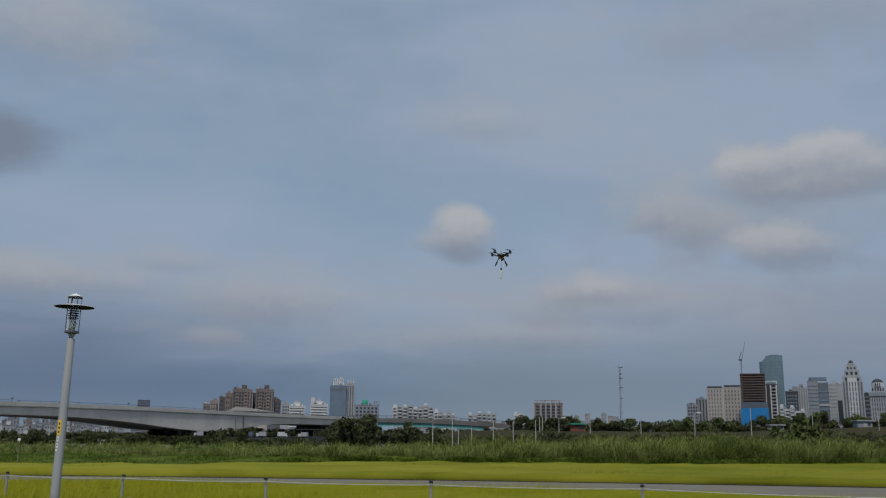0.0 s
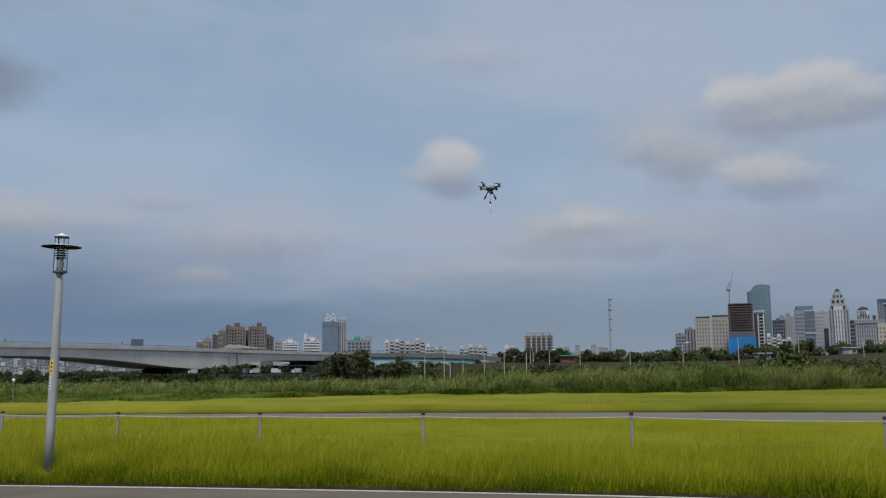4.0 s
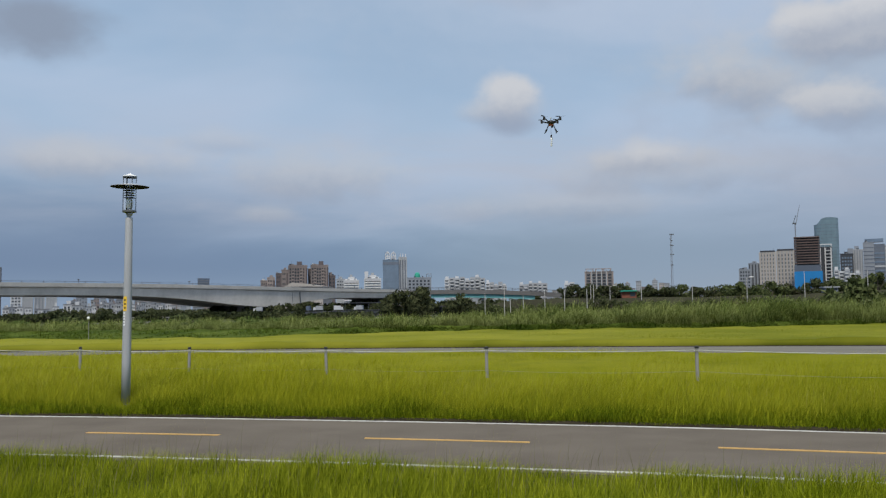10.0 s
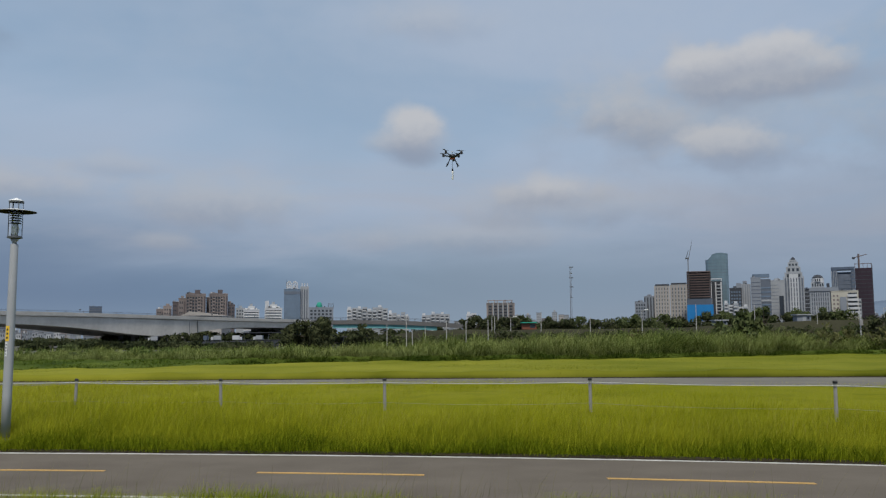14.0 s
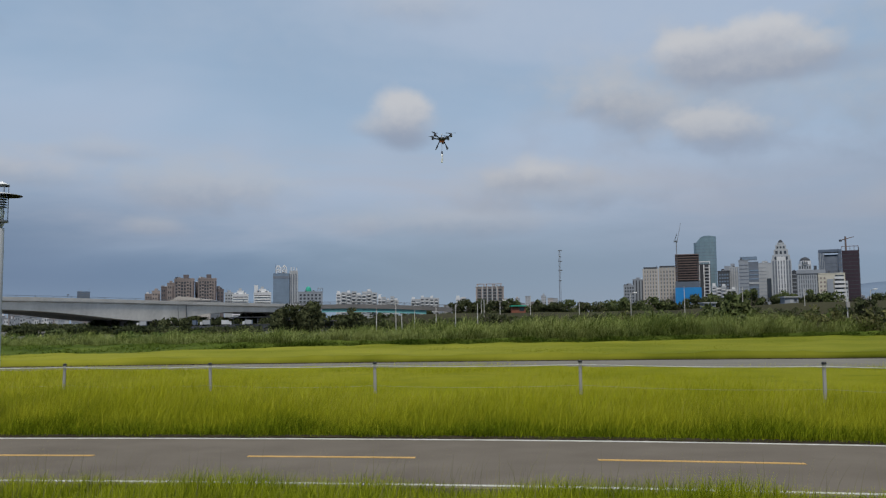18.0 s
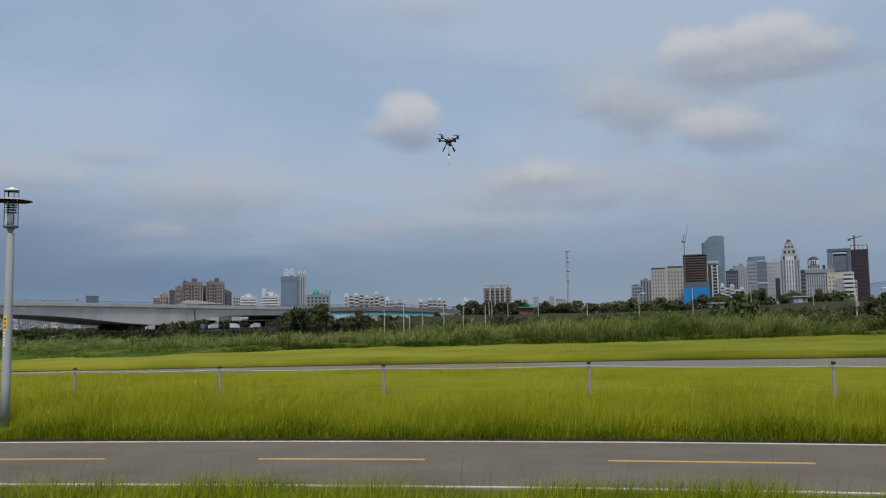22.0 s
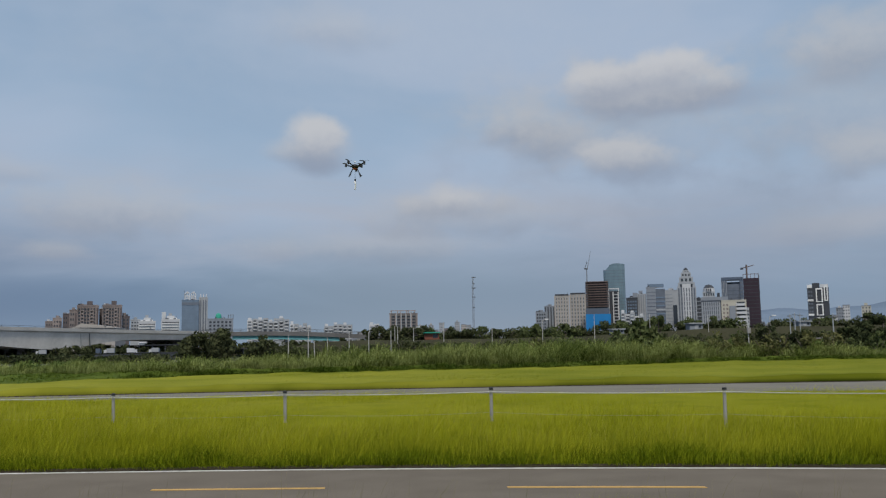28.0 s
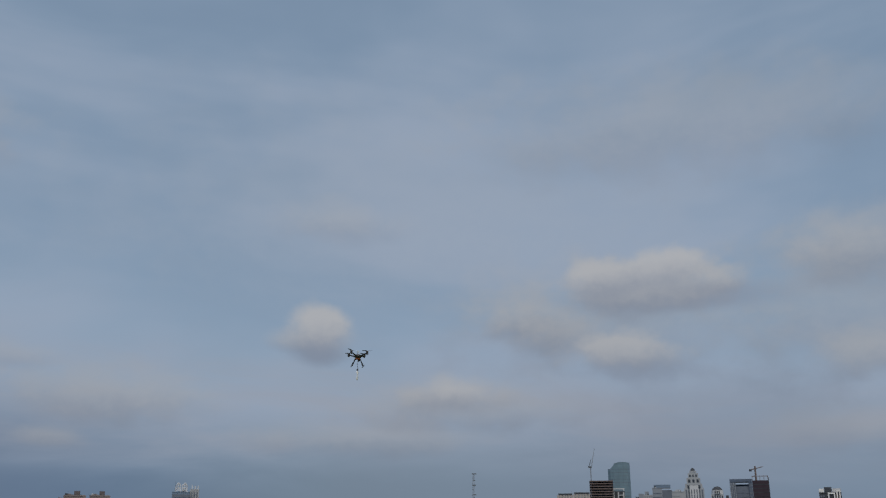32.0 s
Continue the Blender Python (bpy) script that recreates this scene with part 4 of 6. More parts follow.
for c in (-3.4, 3.2):
    bm = bmesh.new()
    for s in (-1, 1):
        add_box(bm, c + s * 2.4 - 0.5, c + s * 2.4 + 0.5, 5, 6.5, 57.503, 64.5)
        add_tube(bm, (c + s * 2.4, 5.8, 64.3), (c, 5.8, 67.5), 0.75, n=6)
        add_tube(bm, (c + s * 2.4, 5.8, 60.3), (c, 5.8, 63.5), 0.6, n=6)
    add_box(bm, c - 2.0, c + 2.0, 5.2, 6.2, 59.5, 60.5)
    add_box(bm, c - 0.4, c + 0.4, 5.2, 6.2, 60.5, 67.0)
    part("crown_arch", bm, W_WHITE, t)
for c in (11, 14, 17):
    part("crown_pier", box(c - 0.5, c + 0.5, 6, 8, 61.503, 65.5 - 0.3 * c / 11), W_WHITE, t)
part("antenna", tube((-6.4, 8, 57.5), (-6.4, 8, 69), 0.2, 0.08), GALV_DARK, t)

# green-domed block beside it
t = block("domed_block", -146, -120, 950, 35, 16, W_GREY, "grey office block with a small green roof dome", roof_box=False)
windows(t, -12, 12, 16, 34, -0.1, 6, 5, 0.55, 0.55, G_DARK)
part("roof_dome", lathe([(3.2, 35.0), (3.2, 38), (2.6, 40), (1.5, 41.2), (0.2, 41.6)], 16, -2, 6), GREEN_NET, t, "green roof dome")
bm = bmesh.new()
for c in (8, 10.5, 13):
    add_tube(bm, (c, 3, 35.003), (c, 3, 40), 0.25, n=6)
add_tube(bm, (8, 3, 39.6), (13, 3, 39.6), 0.22, n=6)
part("roof_frame", bm, GALV_DARK, t)

# terraced white estate
def terrace(x0, x1, h, steps, seed):
    r = random.Random(seed)
    t = thing("terraced_apartments", ((x0 + x1) / 2, 900, 0), "white terraced apartment building with dark panels behind its balconies", "building", "city skyline")
    w = x1 - x0
    for k in range(steps):
        a, bb = -w / 2 + w * k / steps, -w / 2 + w * (k + 1) / steps
        hh = h - r.choice((0.5, 1.5, 3.5, 0.0))
        yy = r.choice((0.0, 1.5, 3.0))
        part("wall", box(a, bb - 0.02, yy, yy + 13, 0, hh), r.choice((W_WHITE, W_OFF, W_OFF)), t)
        for j in range(6):
            z = hh - 2.6 - 3.3 * j
            # flat dark panels stand for windows and the shade of recesses
            part("balcony_recess", box(a + w / steps * 0.12, bb - w / steps * r.choice((0.15, 0.3)), yy - 0.15, yy + 0.2, z - 0.9, z + 0.9), r.choice((G_DARK, W_DARK, W_DARK, W_GREY)), t)
            part("balcony", box(a + w / steps * 0.10, bb - w / steps * 0.25, yy - 1.0, yy - 0.153, z - 1.6, z - 0.5), W_WHITE, t)
        part("pier", box(bb - w / steps * 0.10, bb - 0.05, yy - 0.9, yy - 0.003, 4, hh - 0.5), W_OFF, t)
        if k % 2 == 0:
            part("roof_house", box(a + 0.5, a + w / steps * 0.75, yy + 3, yy + 7, hh + 0.003, hh + r.uniform(1.0, 2.8)), W_WHITE, t)
            part("water_tank", tube((a + 1.8, yy + 4, hh + 0.003), (a + 1.8, yy + 4, hh + 1.8), 0.8, n=10), W_GREY, t)
    return t


terrace(-100.2, -59.5, 34.0, 8, 1)
terrace(-59.0, -38.2, 28.5, 5, 2)
terrace(-25.9, 1.9, 27.0, 6, 3)
terrace(18.5, 28.4, 27.5, 2, 4)

# brown block with roof frames
t = block("apartment_block", 38.5, 66.4, 900, 36, 16, W_TAUPE, "grey-brown apartment block with open concrete roof frames", roof_box=False)
ribs(t, -13.4, 13.4, 2, 36, -0.01, 6, 0.9, 0.8, W_TAN)
ribs(t, -7.0, 7.0, 2, 37.5, -0.82, 4, 0.9, 0.6, W_OFF)
windows(t, -12.6, 12.6, 14, 35, -0.1, 5, 7, 0.66, 0.55, G_DARK)
for c in (-9, 0, 8):
    bm = bmesh.new()
    for s in (-3.2, 3.2):
        add_box(bm, c + s - 0.5, c + s + 0.5, 2, 3, 37.0, 39.2)
    add_box(bm, c - 4.2, c + 4.2, 1.8, 3.2, 39.2, 39.9)
    part("roof_frame", bm, W_TAN, t)


def low_row(x0, x1, y, h, n, mats, seed, label="row of low pale town houses"):
    """A street of small houses, each a thing of its own."""
    r = random.Random(seed)
    w = (x1 - x0) / n
    for k in range(n):
        hh = h * r.uniform(0.72, 1.08)
        m = r.choice(mats)
        t = thing("town_house", (x0 + w * (k + 0.5), y + r.uniform(-6, 6), 0), label, "house", "distant town houses")
        part("wall", box(-w * 0.48, w * 0.48, 0, 9, 0, hh), m, t)
        part("roof", box(-w * 0.5, w * 0.5, -0.3, 9.3, hh + 0.003, hh + 0.6), W_ROOF, t)
        nw = 2 if w < 6 else 3
        for j in range(max(1, int(hh / 4))):
            for i in range(nw):
                c = -w * 0.48 + w * 0.96 * (i + 0.5) / nw
                part("window", box(c - w * 0.24 / nw, c + w * 0.24 / nw, -0.12, 0.1, hh - 2.6 - 3.4 * j, hh - 1.2 - 3.4 * j), r.choice((G_DARK, G_GREY, G_GREY)), t)
        if r.random() < 0.6:
            part("roof_house", box(-w * 0.2, w * 0.15, 2, 6, hh + 0.603, hh + r.uniform(2, 3.6)), r.choice(mats), t)


low_row(88, 160, 1200, 33, 10, (W_BROWN, W_OFF, W_BEIGE), 5, "row of distant hazy apartment houses")
low_row(160, 206, 1150, 20, 6, (W_OFF, W_GREY), 6, "row of distant hazy apartment houses")
low_row(0, 90, 1150, 22, 11, (W_OFF, W_GREY, W_BEIGE), 16, "row of distant hazy apartment houses")
low_row(-335, -318, 600, 10, 2, (W_WHITE, W_OFF), 7)
low_row(-312, -244, 600, 9.0, 22, (W_OFF, W_GREY, W_OFF, W_WHITE), 8)
low_row(-330, -240, 660, 11.5, 20, (W_GREY, W_BROWN, W_OFF), 18)
low_row(-400, -190, 720, 16.0, 40, (W_OFF, W_GREY, W_BROWN, W_GREY), 28)
low_row(-244, -190, 610, 6.0, 8, (W_OFF, W_GREY, W_OFF), 9)
low_row(-440, -336, 640, 7.0, 20, (W_WHITE, W_OFF, W_GREY), 19)

# towers seen under and over the bridge
t = block("office_tower", -592, -573, 900, 52, 20, G_GREY, "dark glass office tower with a rounded top", roof_box=False)
part("crown", box(-8, 7, 2, 16, 53.0, 56.5, 1.0), G_BLUE, t)
ribs(t, -9, 9, 2, 52, -0.01, 6, 0.8, 0.5, W_DARK)
t = block("apartment_tower", -500, -489, 800, 20, 14, W_WHITE, "white apartment tower seen under the bridge")
windows(t, -5, 5, 4, 19, -0.1, 3, 5, 0.6, 0.5, G_DARK)
for a, bb, m in ((-519, -507, W_OFF), (-506, -495, W_GREY), (-494, -482, W_OFF)):
    t = block("apartment_tower", a, bb, 850, 23, 14, m, "grey apartment tower seen under the bridge", roof_box=False)
    ribs(t, -5, 5, 2, 23, -0.01, 4, 1.2, 0.5, W_OFF)
t = block("apartment_block", -555.4, -535.6, 1400, 55.5, 20, W_BLUEGREY, "distant blue-grey block above the bridge", roof_box=False)
bands(t, -9.7, 9.7, 30, 55, 0, 7, 1.6, 0.3, G_GREY)

# right-hand business quarter
t = block("apartment_block", 206.5, 219, 1000, 39.5, 16, W_GREY, "dark grey apartment block", roof_box=True)
windows(t, -5.5, 5.5, 14, 39, -0.1, 4, 7, 0.55, 0.55, G_DARK)
t = block("apartment_block", 219.4, 231, 1012, 46.5, 16, W_GREY, "dark grey apartment block with ribbed front")
ribs(t, -5, 5, 2, 46, -0.01, 4, 1.3, 0.6, W_DARK)


def beige_tower(x0, x1, h):
    t = block("apartment_tower", x0, x1, 950, h, 18, W_OFF, "beige ribbed apartment tower with dark cornice", roof_box=False)
    w = x1 - x0
    ribs(t, -w / 2 + 0.9, w / 2 - 0.9, 2, h + 0.8, -0.01, 6, 1.9, 0.7, W_BEIGE)
    for i in range(5):
        c = -w / 2 + 0.7 + (w - 1.4) * (i + 0.5) / 5
        for j in range(11):
            part("window", box(c - 0.65, c + 0.65, -0.13, 0.1, 12 + 3.9 * j, 14.2 + 3.9 * j), G_GREY, t)
    part("cornice", box(-w / 2 + 1, w / 2 - 0.5, -0.5, 15, h + 1.003, h + 2.6), W_DARK, t)
    return t


beige_tower(216.8, 233.0, 54.5)
beige_tower(233.6, 251.3, 55.8)

# tower under construction
t = thing("unfinished_tower", (250.0, 900, 0), "unfinished tower of rusty steel frames with blue sheeting below", "building", "city skyline")
part("core", box(-10.5, 10.5, 3, 18, 0, 65), W_DARK, t)
for j in range(13):
    part("floor_slab", box(-12, 12, 0, 22, 36 + 2.5 * j, 36.9 + 2.5 * j), W_STEEL, t)
for i in range(7):
    part("column", box(-12 + 4 * i - 0.35 + 0.4 * (i == 0) - 0.4 * (i == 6), -12 + 4 * i + 0.35 + 0.4 * (i == 0) - 0.4 * (i == 6), 1.4, 2.1, 30, 66.3), W_DARK, t)
part("sheeting", box(-12.6, 13.6, -1.5, -0.8, 0, 33.5), BLUE_SHEET, t, "bright blue construction sheeting")
part("upper_sheeting", box(-12.4, 12.3, -0.7, -0.2, 29.5, 39.5), W_NAVY, t, "faded navy construction netting")
t = thing("tower_crane", (241.3, 905, 0), "grey luffing tower crane above the unfinished tower", "crane")
bm = tube((0, 0, 0), (0, 0, 80), 0.55, 0.55, 4)
part("mast", bm, W_GREY, t)
part("jib", tube((0.5, 0, 79), (4.8, 0, 98.5), 0.40, 0.20, 4), W_GREY, t)
part("counter_jib", box(-2.4, 0.6, -0.7, 0.7, 79.5, 81.0), GALV_DARK, t)
part("stay", tube((-1.4, 0, 81.5), (0.8, 0, 88), 0.3, 0.3, 4), GALV_DARK, t)

# curved glass tower
t = thing("glass_tower", (328.2, 1100, 0), "tall teal glass tower with a curved stepped top", "building", "city skyline")
bm = bmesh.new()
ring = [(-13.8, 4), (-11, 0.8), (-6, -1), (0, -1.7), (6, -1.2), (11, 0.6), (13.8, 4), (13.8, 22), (-13.8, 22)]
lo = [bm.verts.new((a, c, 0)) for a, c in ring]
hi = [bm.verts.new((a, c, 95.5 if a < -8 else 100.5)) for a, c in ring]
for k in range(len(ring)):
    bm.faces.new((lo[k], lo[(k + 1) % len(ring)], hi[(k + 1) % len(ring)], hi[k]))
bm.faces.new(hi)
part("curtain_wall", bm, G_TEAL, t)
for j in range(24):
    bm = bmesh.new()
    z = 5 + 3.9 * j
    for k in range(6):
        p, q = ring[k], ring[k + 1]
        vs = [bm.verts.new((p[0], p[1] - 0.25, z)), bm.verts.new((q[0], q[1] - 0.25, z)), bm.verts.new((q[0], q[1] - 0.25, z + 0.35)), bm.verts.new((p[0], p[1] - 0.25, z + 0.35))]
        bm.faces.new(vs)
    part("floor_band", bm, G_GREY, t)
bm = bmesh.new()
lo = [bm.verts.new((a, c, 100.5)) for a, c in ring if a > -7]
hi = [bm.verts.new((a, c, 104.0 - (0.30 * (2 - a) if a < 2 else 0.12 * (a - 2)))) for a, c in ring if a > -7]
for k in range(len(lo)):
    bm.faces.new((lo[k], lo[(k + 1) % len(lo)], hi[(k + 1) % len(lo)], hi[k]))
bm.faces.new(hi)
part("crown", bm, G_TEAL, t)

# striped slab
t = block("apartment_tower", 267.3, 279.1, 920, 57, 14, W_DARK, "dark apartment slab with white vertical stripes and balconies", roof_box=False)
for c in (-5.4, -0.6, 4.9):
    part("stripe", box(c - 0.6, c + 0.6, -0.8, -0.003, 10, 57), W_WHITE, t)
for j in range(13):
    part("balcony", box(0.05, 4.25, -1.2, -0.003, 14 + 3.3 * j, 15.1 + 3.3 * j), W_OFF, t)
part("roof_frame", box(-6, 6, 2, 3, 60, 61), W_WHITE, t)
part("roof_post", box(-5.8, -5.0, 2, 3, 58.0, 60), W_WHITE, t)
part("roof_post", box(5.0, 5.8, 2, 3, 58.0, 60), W_WHITE, t)
terrace_b = terrace(258.8, 281.7, 33.0, 5, 11)
terrace_b.location.y = 850

t = block("office_tower", 327, 341, 1050, 57, 16, W_DARK, "dark stepped office tower")
windows(t, -6, 6, 20, 55, -0.1, 4, 9, 0.6, 0.5, G_BLUE)
part("upper_block", box(1, 6.8, 1, 12, 58.003, 63.5), W_GREY, t)
t = block("office_tower", 343, 355.5, 1062, 62, 16, W_OFF, "pale office tower with ribbed front", roof_box=False)
ribs(t, -5.6, 5.6, 4, 62, -0.01, 5, 1.2, 0.6, W_GREY)
part("lift_house", box(-3, 2, 4, 8, 63.003, 67), W_GREY, t)
t = block("office_tower", 318.3, 328.7, 950, 63, 18, W_GREY, "grey office tower with a glass wing and blue roof house", roof_box=False, parapet=0.6)
part("roof_house", box(-3.5, 14.5, 2, 12, 63.603, 67), G_BLUE, t)
part("glass_wing", box(5.203, 15.6, 1, 16, 0, 61.5), G_GREY, t, "dark glass wing")
for j in range(10):
    part("floor_band", box(5.3, 15.6, 0.7, 0.99, 12 + 4.4 * j, 13.2 + 4.4 * j), G_BLUE, t)
part("pale_band", box(5.3, 15.65, 0.5, 0.95, 38, 40), W_OFF, t)
bands(t, -5.0, 5.0, 14, 60, 0, 12, 0.5, 0.2, W_BLUEGREY)
t = block("office_tower", 356.2, 371.5, 1000, 62.5, 16, W_OFF, "light grey office tower with a dark glass strip")
part("glass_strip", box(2.0, 7.0, -0.2, 0.3, 8, 46), G_DARK, t)
bands(t, -7.4, 1.8, 14, 60, 0, 12, 0.5, 0.2, W_GREY)

# tiered white tower
t = thing("tiered_tower", (363.5, 950, 0), "tall white tower with tiered crown and small dome", "building", "city skyline")
part("wall", box(-10.7, 10.7, 0, 20, 0, 62), W_GREY, t)
part("centre_bay", box(-4.8, 4.8, -1.5, -0.003, 0, 66.5), W_WHITE, t)
ribs(t, -10.2, 10.2, 2, 64, -0.01, 8, 1.0, 0.6, W_OFF)
for i in range(7):
    c = -8.7 + 2.91 * i
    yy = -1.65 if abs(c) < 4.6 else -0.13
    for j in range(11):
        part("window", box(c - 0.6, c + 0.6, yy, yy + 0.25, 8 + 5.0 * j, 12.4 + 5.0 * j), G_GREY, t)
for k, (w, z0, z1) in enumerate(((9.4, 62.003, 68.5), (7.6, 68.503, 74.5), (5.6, 74.503, 79.5), (3.8, 79.503, 82.0))):
    part("crown_tier", box(-w, w, 2 + k, 16 - k, z0, z1), W_OFF, t)
    for c in (-0.6, 0.0, 0.6):
        part("crown_window", box(c * w - w * 0.16, c * w + w * 0.16, 1.8 + k, 2.2 + k, z0 + 1.2, z1 - 1.6), G_DARK, t)
part("dome", lathe([(2.6, 82.0), (2.3, 83.4), (1.4, 84.6), (0.2, 85.2)], 14, 0, 8), W_DARK, t)
t = block("office_tower", 393, 399.5, 1000, 53, 14, W_DARK, "narrow dark office tower", roof_box=False)
bands(t, -3, 3, 14, 52, 0, 9, 0.8, 0.2, W_GREY)

# domed office block
t = block("domed_office_block", 359.3, 388.0, 900, 48.5, 18, W_GREY, "pale grey office block with a domed pavilion on the roof", roof_box=False)
part("cornice", box(-14.8, 14.6, -1.0, 18, 46, 49.6), W_GREY, t)
ribs(t, -13, 5.0, 4, 45, -0.01, 9, 0.9, 0.6, W_OFF)
for i in range(8):
    for j in range(8):
        c = -11.9 + 2.25 * i
        part("window", box(c - 0.55, c + 0.55, -0.13, 0.1, 10 + 4.4 * j, 13 + 4.4 * j), G_GREY, t)
part("dark_wing", box(6.2, 14.2, -0.4, -0.003, 4, 45.5), W_DARK, t)
part("pavilion", box(-12.4, 0.8, 4, 14, 49.6, 55.5), W_OFF, t)
part("drum", lathe([(6.2, 55.5), (6.2, 59.2)], 16, -5.6, 9), W_WHITE, t)
for k in range(5):
    part("pavilion_window", box(-11.4 + 2.5 * k, -10.1 + 2.5 * k, 3.8, 4.1, 51, 54), G_DARK, t)
for k in range(3):
    part("drum_window", box(-8.3 + 2.1 * k, -7.2 + 2.1 * k, 2.4, 3.6, 56.2, 58.6), G_DARK, t)
part("dome", lathe([(5.6, 59.2), (5.0, 60.8), (3.2, 62.4), (0.3, 63.2)], 16, -5.6, 9), W_DARK, t)
part("roof_stair", box(3, 6, 5, 8, 49.6, 54), W_DARK, t)

# cream block
t = block("apartment_block", 359.5, 385, 850, 43, 16, W_CREAM, "cream apartment block with stepped white balconies", roof_box=False, parapet=0.8)
part("grey_bay", box(-4.5, 1.5, -1.6, -0.003, 0, 38), W_GREY, t)
for j in range(5):
    part("balcony", box(2.5, 12.6 - 1.2 * (j > 3), -1.8, -0.003, 22 + 4 * j, 24.2 + 4 * j), W_WHITE, t)
    part("window", box(3.2, 11.6, -0.14, 0.1, 24.4 + 4 * j, 25.8 + 4 * j), G_DARK, t)
windows(t, -12, -5, 18, 41, -0.1, 2, 6, 0.5, 0.5, W_BROWN)
part("white_end_wall", box(12.753, 15.2, 0, 14, 0, 36), W_OFF, t)
for j in range(6):
    part("window", box(13.2, 14.7, -0.14, 0.1, 14 + 3.6 * j, 15.6 + 3.6 * j), G_DARK, t)

# arch-framed blue block and netted tower
t = thing("arched_office_block", (459.0, 1050, 0), "blue-grey office block framed like a gateway", "building", "city skyline")
part("left_pier", box(-13.7, -6.5, 0, 18, 0, 78), W_BLUEGREY, t)
part("right_pier", box(9.5, 13.7, 0, 18, 0, 78), W_BLUEGREY, t)
part("lintel", box(-13.7, 13.7, -0.3, 18, 78, 81.2), W_BLUEGREY, t)
part("glass_body", box(-6.497, 9.497, 1.5, 16, 0, 73), G_GREY, t)
part("screen", box(-6.497, 9.497, 8, 8.5, 73.003, 75.6), W_BLUEGREY, t)
ribs(t, -13.0, -7.2, 4, 77, -0.01, 4, 0.6, 0.4, W_OFF)
for j in range(14):
    part("pier_window", box(9.9, 13.3, -0.14, 0.1, 14 + 4.5 * j, 16.8 + 4.5 * j), G_GREY, t)
for j in range(12):
    part("floor_band", box(-6.4, 9.4, 1.2, 1.49, 16 + 4.5 * j, 16.9 + 4.5 * j), G_GREY, t)
t = thing("netted_tower", (436.9, 950, 0), "unfinished tower wrapped in dark red safety netting", "building", "city skyline")
part("wall", box(-9.0, 9.0, 0, 16, 8, 72.5), W_RED, t)
part("side_frame", box(9.003, 9.6, 1, 15, 8, 76), W_DARK, t)
for j in range(15):
    part("floor_edge", box(-9.05, 9.05, -0.18, -0.003, 12 + 4 * j, 12.5 + 4 * j), W_DARK, t)
bm = bmesh.new()
for c in (-8.7, -4.4, 0, 4.4, 8.7):
    add_box(bm, c - 0.25, c + 0.25, 0.2, 0.7, 72.503, 77.6)
add_box(bm, -9.0, 9.0, 0.2, 0.7, 76.6, 77.2)
part("roof_scaffold", bm, W_STEEL, t)
part("podium", box(-10.2, 10.6, -0.5, 16, 0, 7.99), W_GREY, t)
t = thing("tower_crane", (436.2, 958, 0), "red hammerhead tower crane on the netted tower", "crane")
part("mast", box(-0.7, 0.7, -0.7, 0.7, 0, 88), W_STEEL, t)
bm = tube((-6.5, 0, 83.6), (9, 0, 87.6), 0.55, 0.35, 4)
part("jib", bm, W_STEEL, t)
part("counterweight", box(-6.6, -4.2, -0.8, 0.8, 82.4, 84.6), W_DARK, t)

# black-and-white tower
t = block("apartment_tower", 474.4, 498.0, 900, 57, 18, W_DARK, "dark apartment tower with bold white window frames", roof_box=False)
for x0, x1, z0, z1 in ((-2.5, 5.0, 15, 27), (-2.5, 5.0, 29, 41), (-2.5, 5.0, 43, 57.5), (-11.6, -5.5, 44, 46), (-11.6, -5.5, 29, 31), (6.6, 10.8, 44, 60)):
    bm = bmesh.new()
    add_box(bm, x0, x1, -0.9, -0.003, z1 - 1.4, z1)
    add_box(bm, x0, x1, -0.9, -0.003, z0, z0 + 0.9)
    add_box(bm, x0, x0 + 1.3, -0.9, -0.003, z0 + 0.9, z1 - 1.4)
    add_box(bm, x1 - 1.3, x1, -0.9, -0.003, z0 + 0.9, z1 - 1.4)
    part("white_frame", bm, W_BRIGHT, t)
part("white_crown", box(-11.7, -6.4, 1, 12, 58.003, 61.5), W_BRIGHT, t)
part("white_crown", box(2.6, 11.6, 1, 12, 58.003, 61.5), W_WHITE, t)
part("dark_crown", box(-6.0, 2.0, 1, 12, 58.003, 63), W_DARK, t)
windows(t, -11.2, -5.8, 6, 56, -0.1, 2, 12, 0.7, 0.5, G_GREY)
low_row(500, 525, 905, 37, 3, (W_OFF, W_GREY, W_WHITE), 21, "pale apartment house beyond the trees")
low_row(534, 545, 905, 36, 1, (W_CREAM,), 22, "cream apartment house beyond the trees")
low_row(400, 474, 980, 26, 8, (W_OFF, W_WHITE, W_GREY), 23, "low pale building beyond the trees")
low_row(545, 640, 980, 24, 8, (W_OFF, W_WHITE, W_GREY), 24, "low pale building beyond the trees")

# lattice radio mast
t = thing("radio_mast", (95.3, 700, 0), "tall thin lattice radio mast with short side arms", "mast")
bm = bmesh.new()
for a in range(3):
    u, v = math.cos(2.1 * a), math.sin(2.1 * a)
    add_tube(bm, (0.95 * u, 0.95 * v, 0), (0.45 * u, 0.45 * v, 56.5), 0.17, 0.14, 5)
for k in range(28):
    z, s = 1 + 2 * k, (-1) ** k
    add_tube(bm, (-0.8 * s, -0.3, z), (0.8 * s, 0.3, z + 2), 0.09, n=4)
part("lattice", bm, W_GREY, t)
